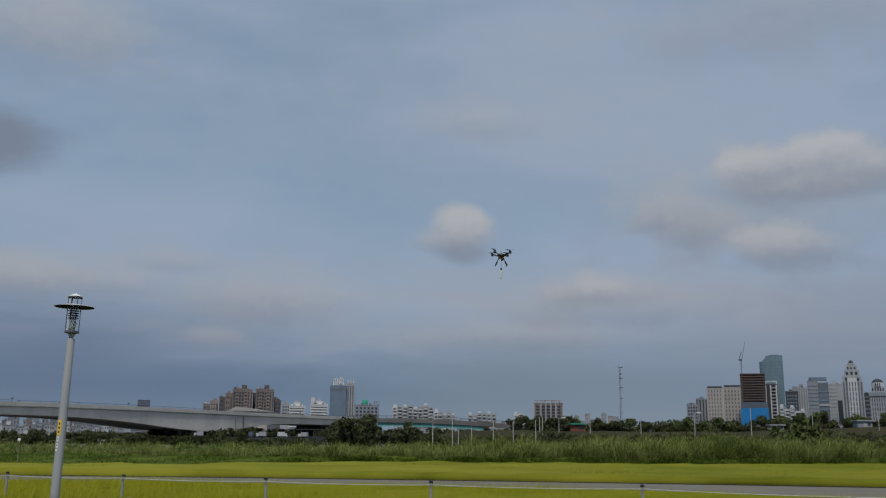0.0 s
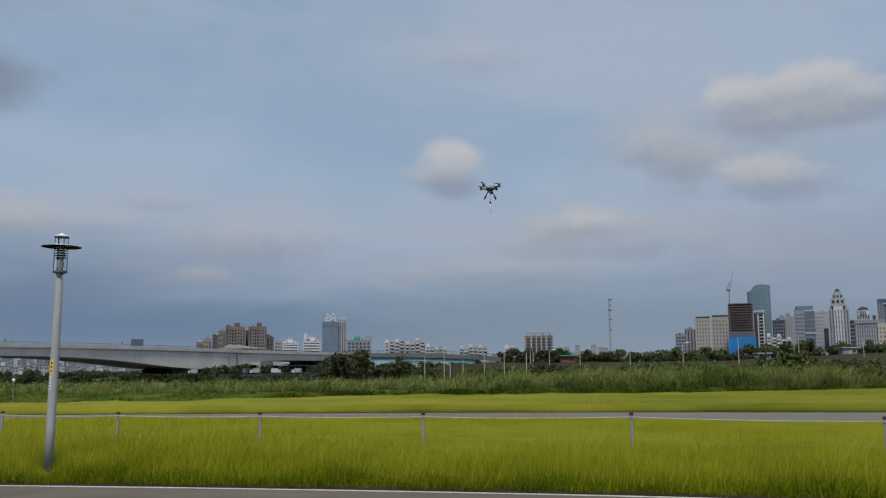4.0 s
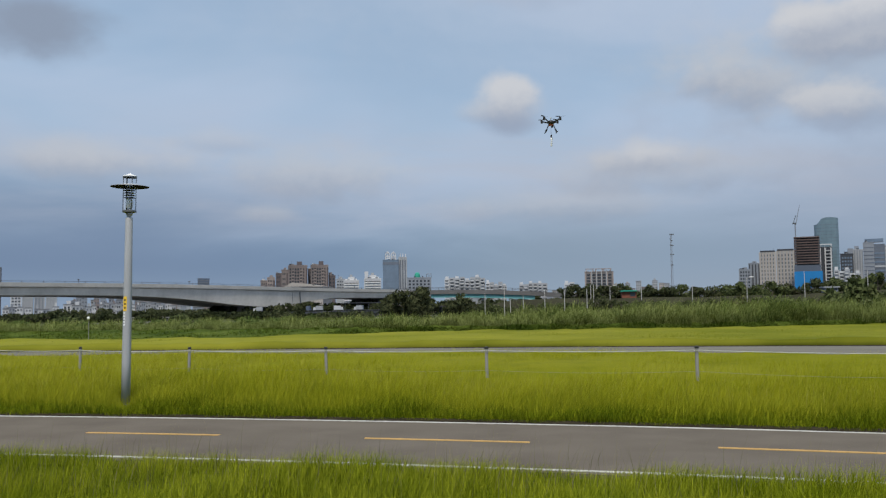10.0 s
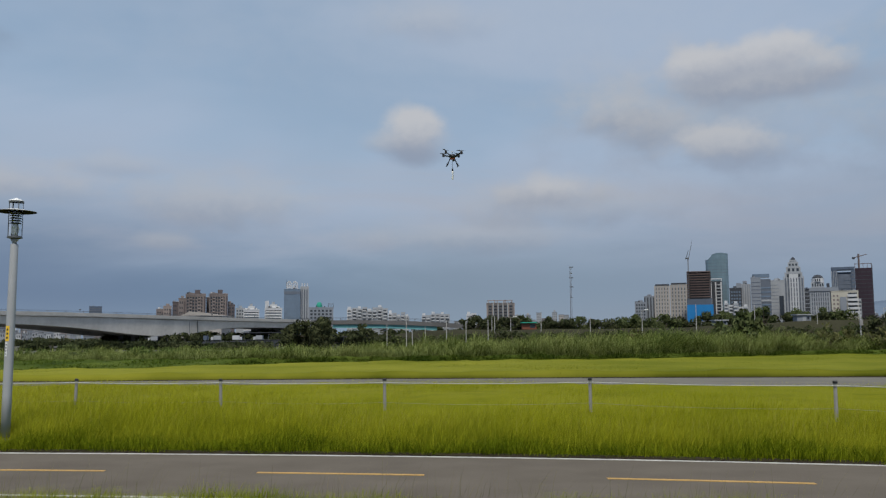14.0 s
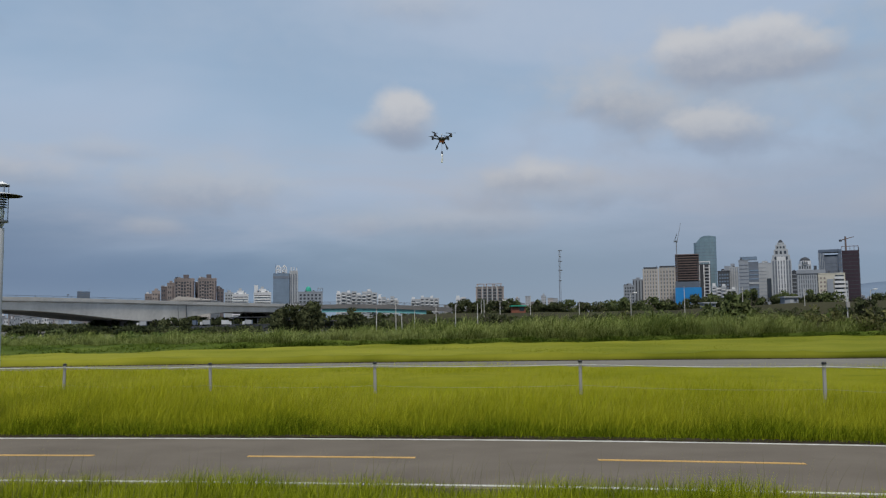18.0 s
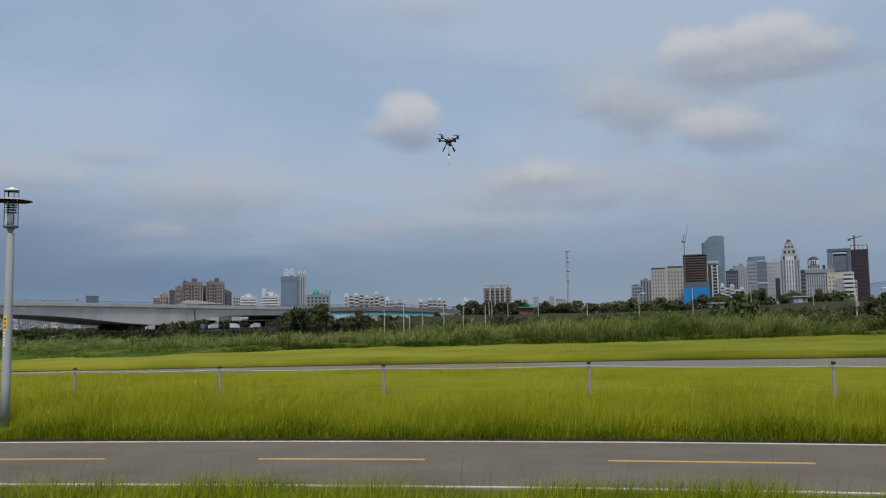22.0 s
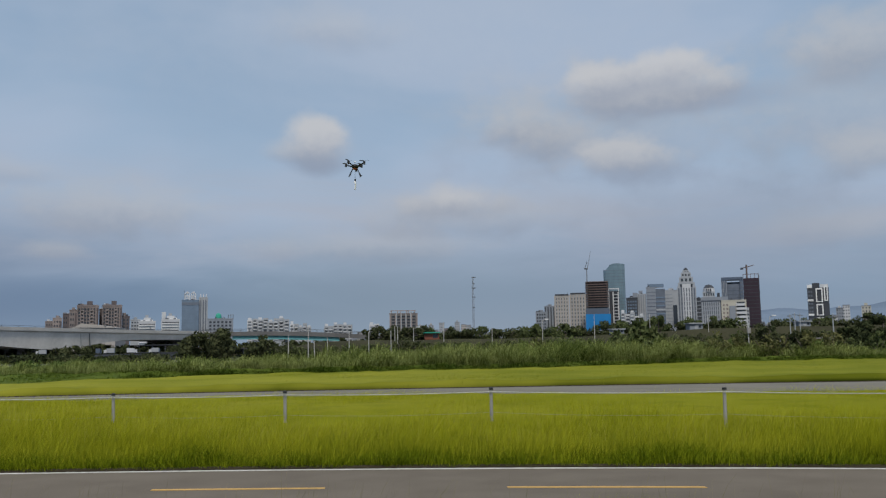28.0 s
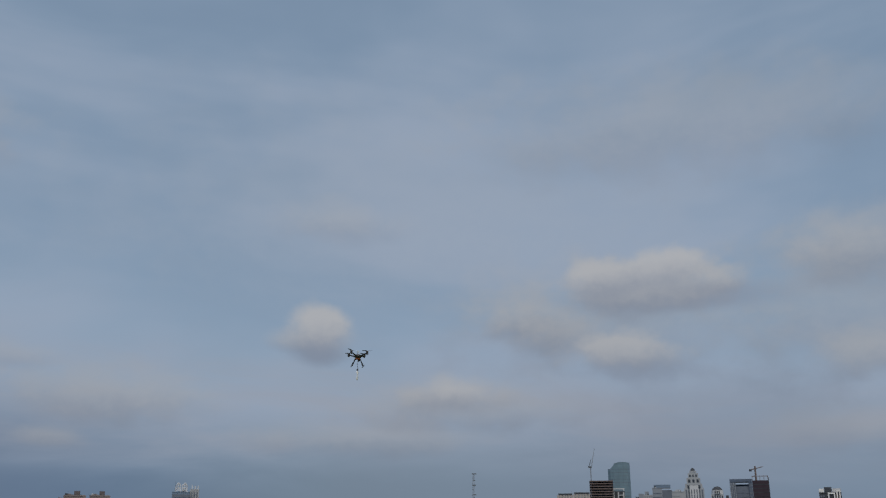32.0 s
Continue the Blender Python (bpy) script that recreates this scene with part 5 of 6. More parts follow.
for z, w in ((56.3, 2.3), (51.5, 1.3), (48, 2.0), (41, 2.1), (33, 1.3)):
    part("arm", box(-0.4 * w, w, -0.2, 0.2, z - 0.35, z + 0.35), GALV_DARK, t)

low_row(226, 266, 870, 19.5, 6, (W_OFF, W_GREY, W_DARK), 31, "low pale building in front of the construction site")
low_row(284, 352, 870, 20, 8, (W_OFF, W_GREY, W_WHITE), 32, "low pale building beyond the trees")

# tanks, plant and aerials on the flat roofs
rc = random.Random(77)
for o in list(scene.objects):
    if o.parent is None and o.type == "EMPTY" and o.get("group") == "city skyline" and o.name.split(".")[0] in ("apartment_block", "apartment_tower", "office_tower", "domed_block", "white_apartment_house"):
        for w in [c for c in o.children if c.name.split(".")[0] == "wall"]:
            xs = [v.co.x for v in w.data.vertices]
            zt = max(v.co.z for v in w.data.vertices)
            x0, x1 = min(xs), max(xs)
            for k in range(2 if x1 - x0 < 9 else 4):
                c = rc.uniform(x0 + 1.2, x1 - 1.2)
                s_ = rc.uniform(0.5, 1.3)
                part("roof_tank", box(c - s_, c + s_, 1.6, 3.6, zt - 0.02, zt + rc.uniform(1.2, 2.6)), rc.choice((W_WHITE, W_GREY, W_DARK)), o)
            if rc.random() < 0.6:
                c = rc.uniform(x0 + 1.0, x1 - 1.0)
                part("aerial", tube((c, 2.4, zt - 0.02), (c, 2.4, zt + rc.uniform(3, 6)), 0.16, 0.10, 5), GALV_DARK, o)

# every building squarely faces the open flood plain
for o in list(scene.objects):
    if o.parent is None and o.type == "EMPTY" and o.get("group") in ("city skyline", "distant town houses"):
        a = math.atan2(o.location.x, o.location.y)
        o.matrix_basis = pose(*o.location, 0, 0, -math.degrees(a)) @ Matrix.Diagonal((math.cos(a), 1, 1, 1))

# ---- road bridge ----
BRIDGE_A, BRIDGE_D = Vector((-124.0, 197.0, 0)), Vector((69.6, 122.0, 0))
BRIDGE_N = Vector((-0.869, 0.496, 0))


def deck_z(u):
    return 8.95 + 0.5 * math.exp(-((u - 0.3) / 0.38) ** 2)


def girder_depth(u):
    s = 0.21 if u < 0.585 else 0.13
    return 1.75 + 3.1 * math.exp(-((u - 0.585) / s) ** 2) + 3.1 * math.exp(-((u + 0.75) / 0.24) ** 2)


def sweep(us, section):
    """Sweep a cross-section of (offset away from the viewer, height) along the bridge."""
    bm = bmesh.new()
    rows = []
    for u in us:
        base = BRIDGE_A + BRIDGE_D * u
        rows.append([bm.verts.new((base + BRIDGE_N * o) + Vector((0, 0, z))) for o, z in section(u)])
    k = len(rows[0])
    for a, b in zip(rows, rows[1:]):
        for i in range(k):
            bm.faces.new((a[i], a[(i + 1) % k], b[(i + 1) % k], b[i]))
    bm.faces.new(rows[0][::-1])
    bm.faces.new(rows[-1])
    bmesh.ops.recalc_face_normals(bm, faces=bm.faces)
    return bm


bridge = tagged(new("road_bridge"), "long grey concrete box-girder road bridge on haunched piers", "bridge", kind="structure")
US = [-1.0 + 0.03 * i for i in range(70)]
part("girder", sweep(US, lambda u: [(0.42, deck_z(u) - 1.25), (23.4, deck_z(u) - 1.25), (23.0, deck_z(u) - 1.25 - girder_depth(u)), (0.75, deck_z(u) - 1.25 - girder_depth(u))]), CONCRETE, bridge)
part("deck_slab", sweep(US, lambda u: [(0.0, deck_z(u) - 0.8), (24.0, deck_z(u) - 0.8), (24.0, deck_z(u) - 1.05), (23.4, deck_z(u) - 1.247), (0.6, deck_z(u) - 1.247), (0.0, deck_z(u) - 1.05)]), CONCRETE, bridge)
part("parapet", sweep(US, lambda u: [(-0.05, deck_z(u)), (0.25, deck_z(u)), (0.25, deck_z(u) - 0.797), (-0.05, deck_z(u) - 0.9)]), PARAPET, bridge)
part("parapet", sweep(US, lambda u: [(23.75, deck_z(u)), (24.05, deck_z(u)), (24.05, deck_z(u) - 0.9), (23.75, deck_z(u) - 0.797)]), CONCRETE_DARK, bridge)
part("hand_rail", sweep(US, lambda u: [(0.05, deck_z(u) + 0.42), (0.15, deck_z(u) + 0.42), (0.15, deck_z(u) + 0.34), (0.05, deck_z(u) + 0.34)]), GALV_DARK, bridge)
for i in range(52):
    u = -0.95 + 0.039 * i
    c = BRIDGE_A + BRIDGE_D * u + BRIDGE_N * 0.1
    part("rail_post", box(c.x - 0.07, c.x + 0.07, c.y - 0.07, c.y + 0.07, deck_z(u) + 0.003, deck_z(u) + 0.40), GALV_DARK, bridge)
for u0, hw in ((0.545, 0.018), (0.61, 0.010), (-0.75, 0.02), (1.0, 0.012)):
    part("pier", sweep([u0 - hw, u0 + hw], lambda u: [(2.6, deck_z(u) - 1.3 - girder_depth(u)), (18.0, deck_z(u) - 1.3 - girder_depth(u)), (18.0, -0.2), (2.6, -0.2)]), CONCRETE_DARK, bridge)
for u0 in (0.652, 0.676):
    c = BRIDGE_A + BRIDGE_D * u0 + BRIDGE_N * 0.5
    part("drain_pipe", tube((c.x, c.y, deck_z(u0) - 1.2), (c.x + 0.3, c.y - 0.2, deck_z(u0) - 1.4 - girder_depth(u0)), 0.05 if u0 < 0.66 else 0.18, n=8), GALV_DARK, bridge)
for k, u0 in enumerate((-0.42, -0.18, 0.13, 0.37, 0.72, 0.86)):
    c = BRIDGE_A + BRIDGE_D * u0 + BRIDGE_N * 0.4
    t = thing("bridge_lamp" if k % 2 else "traffic_camera", (c.x, c.y, deck_z(u0) - 0.8), "small grey fixture on a short post on the bridge", "street fixture")
    part("post", tube((0, 0, 0), (0, 0, 1.5), 0.06, n=6), GALV_DARK, t)
    part("head", box(-0.25, 0.25, -0.15, 0.15, 1.5, 1.75, 0.04), GALV_DARK, t)

# ramp with turquoise steel girders that leaves the bridge
ramp = tagged(new("ramp_bridge"), "slip road bridge with turquoise steel girders and grey barriers", "bridge", kind="structure")


def ramp_sweep(x0, x1, section, n=24):
    bm = bmesh.new()
    rows = []
    for i in range(n + 1):
        xx = x0 + (x1 - x0) * i / n
        rows.append([bm.verts.new((xx, 330 + o, z)) for o, z in section(xx)])
    k = len(rows[0])
    for a, b in zip(rows, rows[1:]):
        for j in range(k):
            bm.faces.new((a[j], a[(j + 1) % k], b[(j + 1) % k], b[j]))
    bm.faces.new(rows[0][::-1])
    bm.faces.new(rows[-1])
    bmesh.ops.recalc_face_normals(bm, faces=bm.faces)
    return bm


def ramp_z(x):
    return 8.75 - 0.0009 * max(0, x + 34) ** 2 - 0.008 * max(0, x + 34)


part("barrier", ramp_sweep(-52, 40, lambda x: [(0, ramp_z(x)), (0.3, ramp_z(x)), (0.3, ramp_z(x) - 1.1), (0, ramp_z(x) - 1.1)]), BARRIER_GREY, ramp)
part("deck_slab", ramp_sweep(-52, 40, lambda x: [(0, ramp_z(x) - 1.103), (8, ramp_z(x) - 1.103), (8, ramp_z(x) - 1.5), (0, ramp_z(x) - 1.5)]), BARRIER_GREY, ramp)
part("girder", ramp_sweep(-42, -4, lambda x: [(0.6, ramp_z(x) - 1.503), (1.0, ramp_z(x) - 1.503), (1.0, ramp_z(x) - 2.6 - 0.004 * (x + 42)), (0.6, ramp_z(x) - 2.6 - 0.004 * (x + 42))]), TURQUOISE, ramp, "turquoise steel girder")
# rear girder in dark steel: the deck's shade put into its colour
part("girder", ramp_sweep(-42, -4, lambda x: [(6.6, ramp_z(x) - 1.503), (7.0, ramp_z(x) - 1.503), (7.0, ramp_z(x) - 2.7), (6.6, ramp_z(x) - 2.7)]), GALV_DARK, ramp, "rear steel girder, coloured dark as shade under the deck")
part("girder_flange", ramp_sweep(-42, -4, lambda x: [(0.2, ramp_z(x) - 2.603 - 0.004 * (x + 42)), (1.4, ramp_z(x) - 2.603 - 0.004 * (x + 42)), (1.4, ramp_z(x) - 2.75 - 0.004 * (x + 42)), (0.2, ramp_z(x) - 2.75 - 0.004 * (x + 42))]), TURQUOISE, ramp)
part("hand_rail", ramp_sweep(-52, 40, lambda x: [(0.1, ramp_z(x) + 0.95), (0.22, ramp_z(x) + 0.95), (0.22, ramp_z(x) + 0.82), (0.1, ramp_z(x) + 0.82)]), GALV_DARK, ramp)
part("hand_rail", ramp_sweep(-52, 40, lambda x: [(0.1, ramp_z(x) + 0.5), (0.22, ramp_z(x) + 0.5), (0.22, ramp_z(x) + 0.4), (0.1, ramp_z(x) + 0.4)]), GALV_DARK, ramp)
for k in range(31):
    xx = -51 + 3 * k
    part("rail_post", box(xx - 0.1, xx + 0.1, 330.08, 330.24, ramp_z(xx) - 0.02, ramp_z(xx) + 0.98), GALV_DARK, ramp)
for xx in (-42, -23, -4, 12, 26):
    part("pier", box(xx - 0.5, xx + 0.5, 331, 337, -0.2, ramp_z(xx) - (2.9 if xx < 0 else 1.5)), CONCRETE_DARK, ramp)

# warehouse roof showing over the bridge
t = thing("warehouse", (-136.2, 500, 0), "pale warehouse with a low gabled roof", "building")
part("wall", box(-11, 11.3, 0, 22, 0, 14.5), W_BEIGE, t)
bm = bmesh.new()
pts = [(-11.6, 14.503), (11.6, 14.503), (11.6, 15.6), (-2.2, 17.6), (-6.5, 17.9), (-11.6, 15.4)]
front = [bm.verts.new((a, -0.6, z)) for a, z in pts]
rear = [bm.verts.new((a, 22.6, z)) for a, z in pts]
for k in range(6):
    bm.faces.new((front[k], front[(k + 1) % 6], rear[(k + 1) % 6], rear[k]))
bm.faces.new(front[::-1])
bm.faces.new(rear)
part("roof", bm, W_BEIGE, t, "pale metal gable roof")
part("roof_edge", box(-11.7, 11.7, -0.9, -0.603, 15.0, 15.45), W_DARK, t)


# sheds and trucks under the bridge
def shed(x, y, w, d, h, wall, roof, label, turn=0.0):
    t = thing("shed", (x, y, -0.05), label, "shed", turn=turn)
    for a in np.linspace(-w / 2 + 0.3, w / 2 - 0.3, 5):
        part("post", box(a - 0.12, a + 0.12, 0.1, 0.34, 0, h), GALV_DARK, t)
    part("back_wall", box(-w / 2, w / 2, d - 0.2, d, 0, h), wall, t)
    bm = bmesh.new()
    v = [bm.verts.new(p) for p in ((-w / 2 - 0.4, -0.5, h), (w / 2 + 0.4, -0.5, h), (w / 2 + 0.4, d + 0.4, h - 0.1), (-w / 2 - 0.4, d + 0.4, h - 0.1), (-w / 2 - 0.4, -0.5, h + 0.2), (w / 2 + 0.4, -0.5, h + 0.2), (w / 2 + 0.4, d + 0.4, h + 0.1), (-w / 2 - 0.4, d + 0.4, h + 0.1))]
    for f in ((0, 1, 2, 3), (4, 7, 6, 5), (0, 4, 5, 1), (1, 5, 6, 2), (2, 6, 7, 3), (3, 7, 4, 0)):
        bm.faces.new([v[i] for i in f])
    part("roof", bm, roof, t)


shed(-45, 255, 11, 6, 1.7, W_DARK, W_DARK, "open shed with a dark metal roof")
shed(-33, 258, 14, 6, 2.5, W_DARK, W_DARK, "open shed with a dark roof")
shed(-53, 268, 15, 8, 3.9, W_DARK, W_DARK, "long dark open-sided shed under the bridge")
shed(-53, 266.5, 14, 1.2, 1.8, W_DARK, W_DARK, "low dark lean-to along the dark shed")
shed(-62, 262, 6, 5, 1.4, W_DARK, W_ROOF, "small pale shed under the bridge")


bank = new("embankment", None)
tagged(bank, "low gravel embankment under the bridge", "embankment", kind="structure")
part("gravel_bank", box(-92, -36, 228, 254, -0.1, 1.5, 0.4), W_DARK, bank)


def truck(x, y, turn, cargo, label):
    t = thing("parked_van", (x, y, 1.503), label, "van", "parked vans", turn=turn)
    t.scale = (0.44, 0.52, 0.52)
    part("cargo_box", box(-2.2, 2.0, -1.0, 1.0, 0.8, 2.9, 0.05), cargo, t)
    part("cab", box(2.1, 3.6, -0.95, 0.95, 0.55, 2.2, 0.15), W_WHITE, t)
    part("windscreen", box(3.45, 3.63, -0.8, 0.8, 1.35, 2.0), G_DARK, t)
    part("chassis", box(-2.2, 3.4, -0.5, 0.5, 0.45, 0.79), GALV_DARK, t)
    for a in (-1.4, 2.7):
        for s in (-0.95, 0.75):
            part("wheel", tube((a, s, 0.42), (a, s + 0.2, 0.42), 0.42, n=14), BLACK, t)


truck(-56, 240, 8, W_WHITE, "white box van parked under the bridge")
truck(-50.5, 243, 175, W_OFF, "grey box van parked under the bridge")
truck(-41, 238, -10, W_BLUEGREY, "blue-grey box van parked beside the sheds")
truck(-60, 236, 185, W_OFF, "pale grey box van parked under the bridge")
truck(-81, 250, 190, W_OFF, "grey box van parked under the bridge")
truck(-63.5, 238, 95, W_BLUEGREY, "blue-grey box van parked end-on under the bridge")

# ---- trees ----
def tree(name, x, y, h, w, mat, seed, label, leaf=0.4, count=900, z=0.0, low=0.12, trunk_h=0.35, cat="tree"):
    """Tapered trunk with limbs, and a crown of leaf sprays gathered in uneven clumps."""
    r = np.random.default_rng(seed)
    t = thing(name, (x, y, z - 0.1), label, cat)
    bm = bmesh.new()
    add_tube(bm, (0, 0, 0), (0.03 * w, 0, h * trunk_h), 0.035 * w + 0.05, 0.022 * w + 0.03, 7)
    k = 9
    cx = r.normal(0, 0.24, k) * w
    cy = r.normal(0, 0.20, k) * w
    cz = h * r.uniform(low + 0.25, 0.86, k)
    for i in range(k):
        add_tube(bm, (0.03 * w, 0, h * trunk_h * r.uniform(0.75, 1.0)), (cx[i], cy[i], cz[i]), 0.014 * w + 0.02, 0.006 * w, 5)
    part("trunk", bm, BARK, t)
    # clumps flatten the crown's outline unevenly
    kk = 26
    ang = r.uniform(0, 2 * np.pi, kk)
    rad = np.sqrt(r.uniform(0.0, 1.0, kk)) * 0.42 * w
    px_, py_ = rad * np.cos(ang), rad * np.sin(ang)
    top = np.sqrt(np.clip(1 - (rad / (0.56 * w)) ** 2, 0.05, 1))
    pz_ = h * (low + (0.93 - low) * r.uniform(0.15, 1.0, kk) * top)
    cr = w * r.uniform(0.09, 0.17, kk)
    n = count
    c = r.integers(0, kk, n)
    d = r.normal(0, 1, (n, 3))
    d /= np.linalg.norm(d, axis=1)[:, None]
    rr = cr[c] * r.uniform(0.55, 1.05, n) ** 0.7
    P = np.stack([px_[c], py_[c], pz_[c]], 1) + d * rr[:, None] * np.array([1, 1, 0.75])
    P[:, 2] = np.clip(P[:, 2], 0.05 * h, h)
    a = r.normal(0, 1, (n, 3))
    a /= np.linalg.norm(a, axis=1)[:, None]
    b2 = np.cross(a, d + 0.3 * r.normal(0, 1, (n, 3)))
    b2 /= np.linalg.norm(b2, axis=1)[:, None] + 1e-9
    s = leaf * r.uniform(0.6, 1.4, n)[:, None]
    V = np.stack([P - a * s, P - b2 * s * 0.45, P + a * s, P + b2 * s * 0.45], 1).reshape(-1, 3)
    q = np.arange(n)[:, None] * 4 + np.arange(4)[None]
    # leaves take the darker foot colour towards the crown's bottom
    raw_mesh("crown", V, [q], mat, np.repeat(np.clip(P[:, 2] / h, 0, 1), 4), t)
    return t


tree("broadleaf_tree", -22.5, 150, 6.1, 10.4, LEAF_DARK, 1, "broad dark green tree with a rounded spreading crown", 0.34, 4200, low=0.05)
tree("broadleaf_tree", -14.4, 150, 4.2, 5.2, LEAF_DARK, 2, "smaller dark green tree beside the ramp", 0.36, 1100, low=0.05)
tree("broadleaf_tree", -10.4, 158, 3.4, 3.4, LEAF_DARK, 3, "small dark green tree", 0.34, 700, low=0.05)
tree("broadleaf_tree", 1.5, 175, 4.2, 5.0, LEAF_DARK, 4, "small dark green tree near the levee's end", 0.4, 800, low=0.05)
# trees behind the levee
rt = random.Random(5)
for k in range(30):
    x = 5 + 3.7 * k + rt.uniform(-1.6, 1.6)
    h = rt.uniform(4.0, 5.3)
    tree("levee_tree", x, 178 + rt.uniform(-3, 3), h, rt.uniform(5.5, 8.0), rt.choice((LEAF_DARK, LEAF_MID, LEAF_DARK)), 20 + k, "dark green broadleaf tree behind the levee", 0.32, 2000, z=1.6 + 0.7 * (x > 50), low=0.0, trunk_h=0.3)
for k in range(9):
    x = 112 + 7.5 * k
    if x > 170:
        break
    tree("levee_tree", x, 179 + rt.uniform(-3, 3), rt.uniform(4.4, 5.8), rt.uniform(6, 9), rt.choice((LEAF_DARK, LEAF_MID)), 60 + k, "dark green broadleaf tree behind the levee", 0.36, 1500, z=2.2, low=0.0, trunk_h=0.3)
# hedge of trees across the river, leaf colour darkened for the shade under the bridge
for k in range(30):
    x = -122 + 3.8 * k + rt.uniform(-1.5, 1.5)
    tree("riverside_bush", x, 172 + rt.uniform(-12, 14), rt.uniform(1.3, 1.9), rt.uniform(5.5, 8.5), rt.choice((LEAF_BLACK, LEAF_DARK, LEAF_BLACK)), 100 + k, "riverside bush below the bridge, leaves darkened for its shade", 0.42, 750, low=0.0, cat="bush")
for k in range(13):
    x = -88 + 6.6 * k + rt.uniform(-1.5, 1.5)
    tree("riverside_tree", x, 318 + rt.uniform(-6, 6), rt.uniform(4.6, 6.0), rt.uniform(8, 11), LEAF_DARK, 210 + k, "dark green tree beyond the bridge", 0.7, 700, low=0.0)
# these trees also stand in for the dark shade under the slip road
for k in range(14):
    tree("riverside_tree", -66 + 7.0 * k + rt.uniform(-1.5, 1.5), 347 + rt.uniform(-4, 4), rt.uniform(5.4, 6.6), rt.uniform(8, 11), LEAF_DARK, 240 + k, "dark green tree filling the shaded gap under the slip road", 0.7, 700, low=0.0)
for k in range(19):
    x = 14 + 1.55 * k + rt.uniform(-0.7, 0.7)
    tree("thicket_bush", x, 67.5 + 0.10 * k + rt.uniform(-1.0, 3.0), rt.uniform(1.9, 2.8) + 0.2 * (k > 12), rt.uniform(1.8, 3.4), rt.choice((LEAF_OLIVE, LEAF_MID, LEAF_OLIVE)), 260 + k, "olive-brown bush at the top of the reeds", 0.16, 520, low=0.0, cat="bush")
for k in range(12):
    tree("riverside_tree", -98 + 5.6 * k + rt.uniform(-1.5, 1.5), 268 + rt.uniform(-4, 4), rt.uniform(3.6, 4.6), rt.uniform(6, 8), LEAF_DARK, 300 + k, "dark green tree behind the parked vans", 0.5, 700, low=0.0)
for k in range(46):
    tree("slope_bush", 4 + 2.4 * k + rt.uniform(-1, 1), 160.5 + rt.uniform(-1.5, 2.5), rt.uniform(1.6, 2.6) + 0.8 * (k > 18), rt.uniform(3.0, 5.2), rt.choice((LEAF_DARK, LEAF_MID)), 330 + k, "low bush on the slope of the levee", 0.28, 420, z=0.9, low=0.0, cat="bush")
for k in range(22):
    tree("riverside_tree", -232 + 7.2 * k + rt.uniform(-2, 2), 400 + rt.uniform(-8, 8), rt.uniform(2.9, 4.3), rt.uniform(9, 13), LEAF_DARK, 460 + k, "dark green tree on the far bank before the houses", 0.7, 650, low=0.0)
# bushes added to close a pale gap, darkened for the bridge's shade
for k in range(5):
    tree("riverside_bush", -59.0 + 3.4 * (k - 2), 178, rt.uniform(1.5, 2.0), rt.uniform(5, 7), LEAF_BLACK, 400 + k, "bush below the bridge, leaves darkened for its shade", 0.4, 800, low=0.0, cat="bush")
for k in range(22):
    x = -46 + 2.5 * k + rt.uniform(-1, 1)
    tree("thicket_bush", x, float(reed_start(x)) + rt.uniform(6.0, 11.0), rt.uniform(1.1, 1.5), rt.uniform(1.8, 3.4), rt.choice((LEAF_GREEN, LEAF_MID, LEAF_GREEN)), 420 + k, "dense green bush among the reeds", 0.13, 700, low=0.0, cat="bush")
for k in range(13):
    tree("slope_bush", -17 + 1.9 * k + rt.uniform(-0.8, 0.8), 154 + rt.uniform(-2, 2), rt.uniform(1.9, 2.9), rt.uniform(2.6, 4.4), rt.choice((LEAF_DARK, LEAF_MID)), 500 + k, "low dark bush before the slip road", 0.26, 520, low=0.0, cat="bush")
# shrubs and trees in and behind the reed belt
tree("palm_like_shrub", 36.2, 110, 4.9, 3.6, LEAF_MID, 140, "large shrub with long drooping leaves before the levee", 0.6, 620, low=0.05, cat="shrub")
tree("palm_like_shrub", 33.8, 112, 4.0, 2.2, LEAF_MID, 141, "shrub with long drooping leaves before the levee", 0.65, 420, low=0.05, cat="shrub")
for k, (x, y, h, w) in enumerate(((28.4, 70, 2.0, 3.2), (31.5, 72, 2.2, 2.6), (34.6, 70, 1.8, 2.6), (38.0, 71, 2.1, 2.8), (41.5, 73, 2.3, 3.0), (45.0, 72, 2.2, 3.0), (-30, 72, 1.5, 3.4), (-20, 73, 1.4, 2.8), (-41, 74, 1.5, 4.0), (2.5, 76, 1.8, 2.6))):
    tree("thicket_bush", x, y, h, w, (LEAF_MID, LEAF_GREEN)[k % 2], 150 + k, "dense green bush among the reeds", 0.17, 1200, low=0.0, cat="bush")
for k, (x, y, h, w) in enumerate(((62.5, 106, 4.3, 6.0), (66.5, 108, 5.2, 7.0), (71.5, 106, 5.0, 7.5), (77, 110, 5.6, 8.0), (60.0, 98, 3.2, 5.0), (65.0, 97, 3.6, 6.0), (70.0, 98, 3.8, 6.5), (75.5, 99, 4.4, 7.0), (81, 101, 4.8, 7.5), (56.5, 112, 3.0, 3.4))):
    tree("broadleaf_tree", x, y, h, w, LEAF_BLACK, 170 + k, "dense dark green tree at the edge of the field", 0.27, 4600, low=0.0)
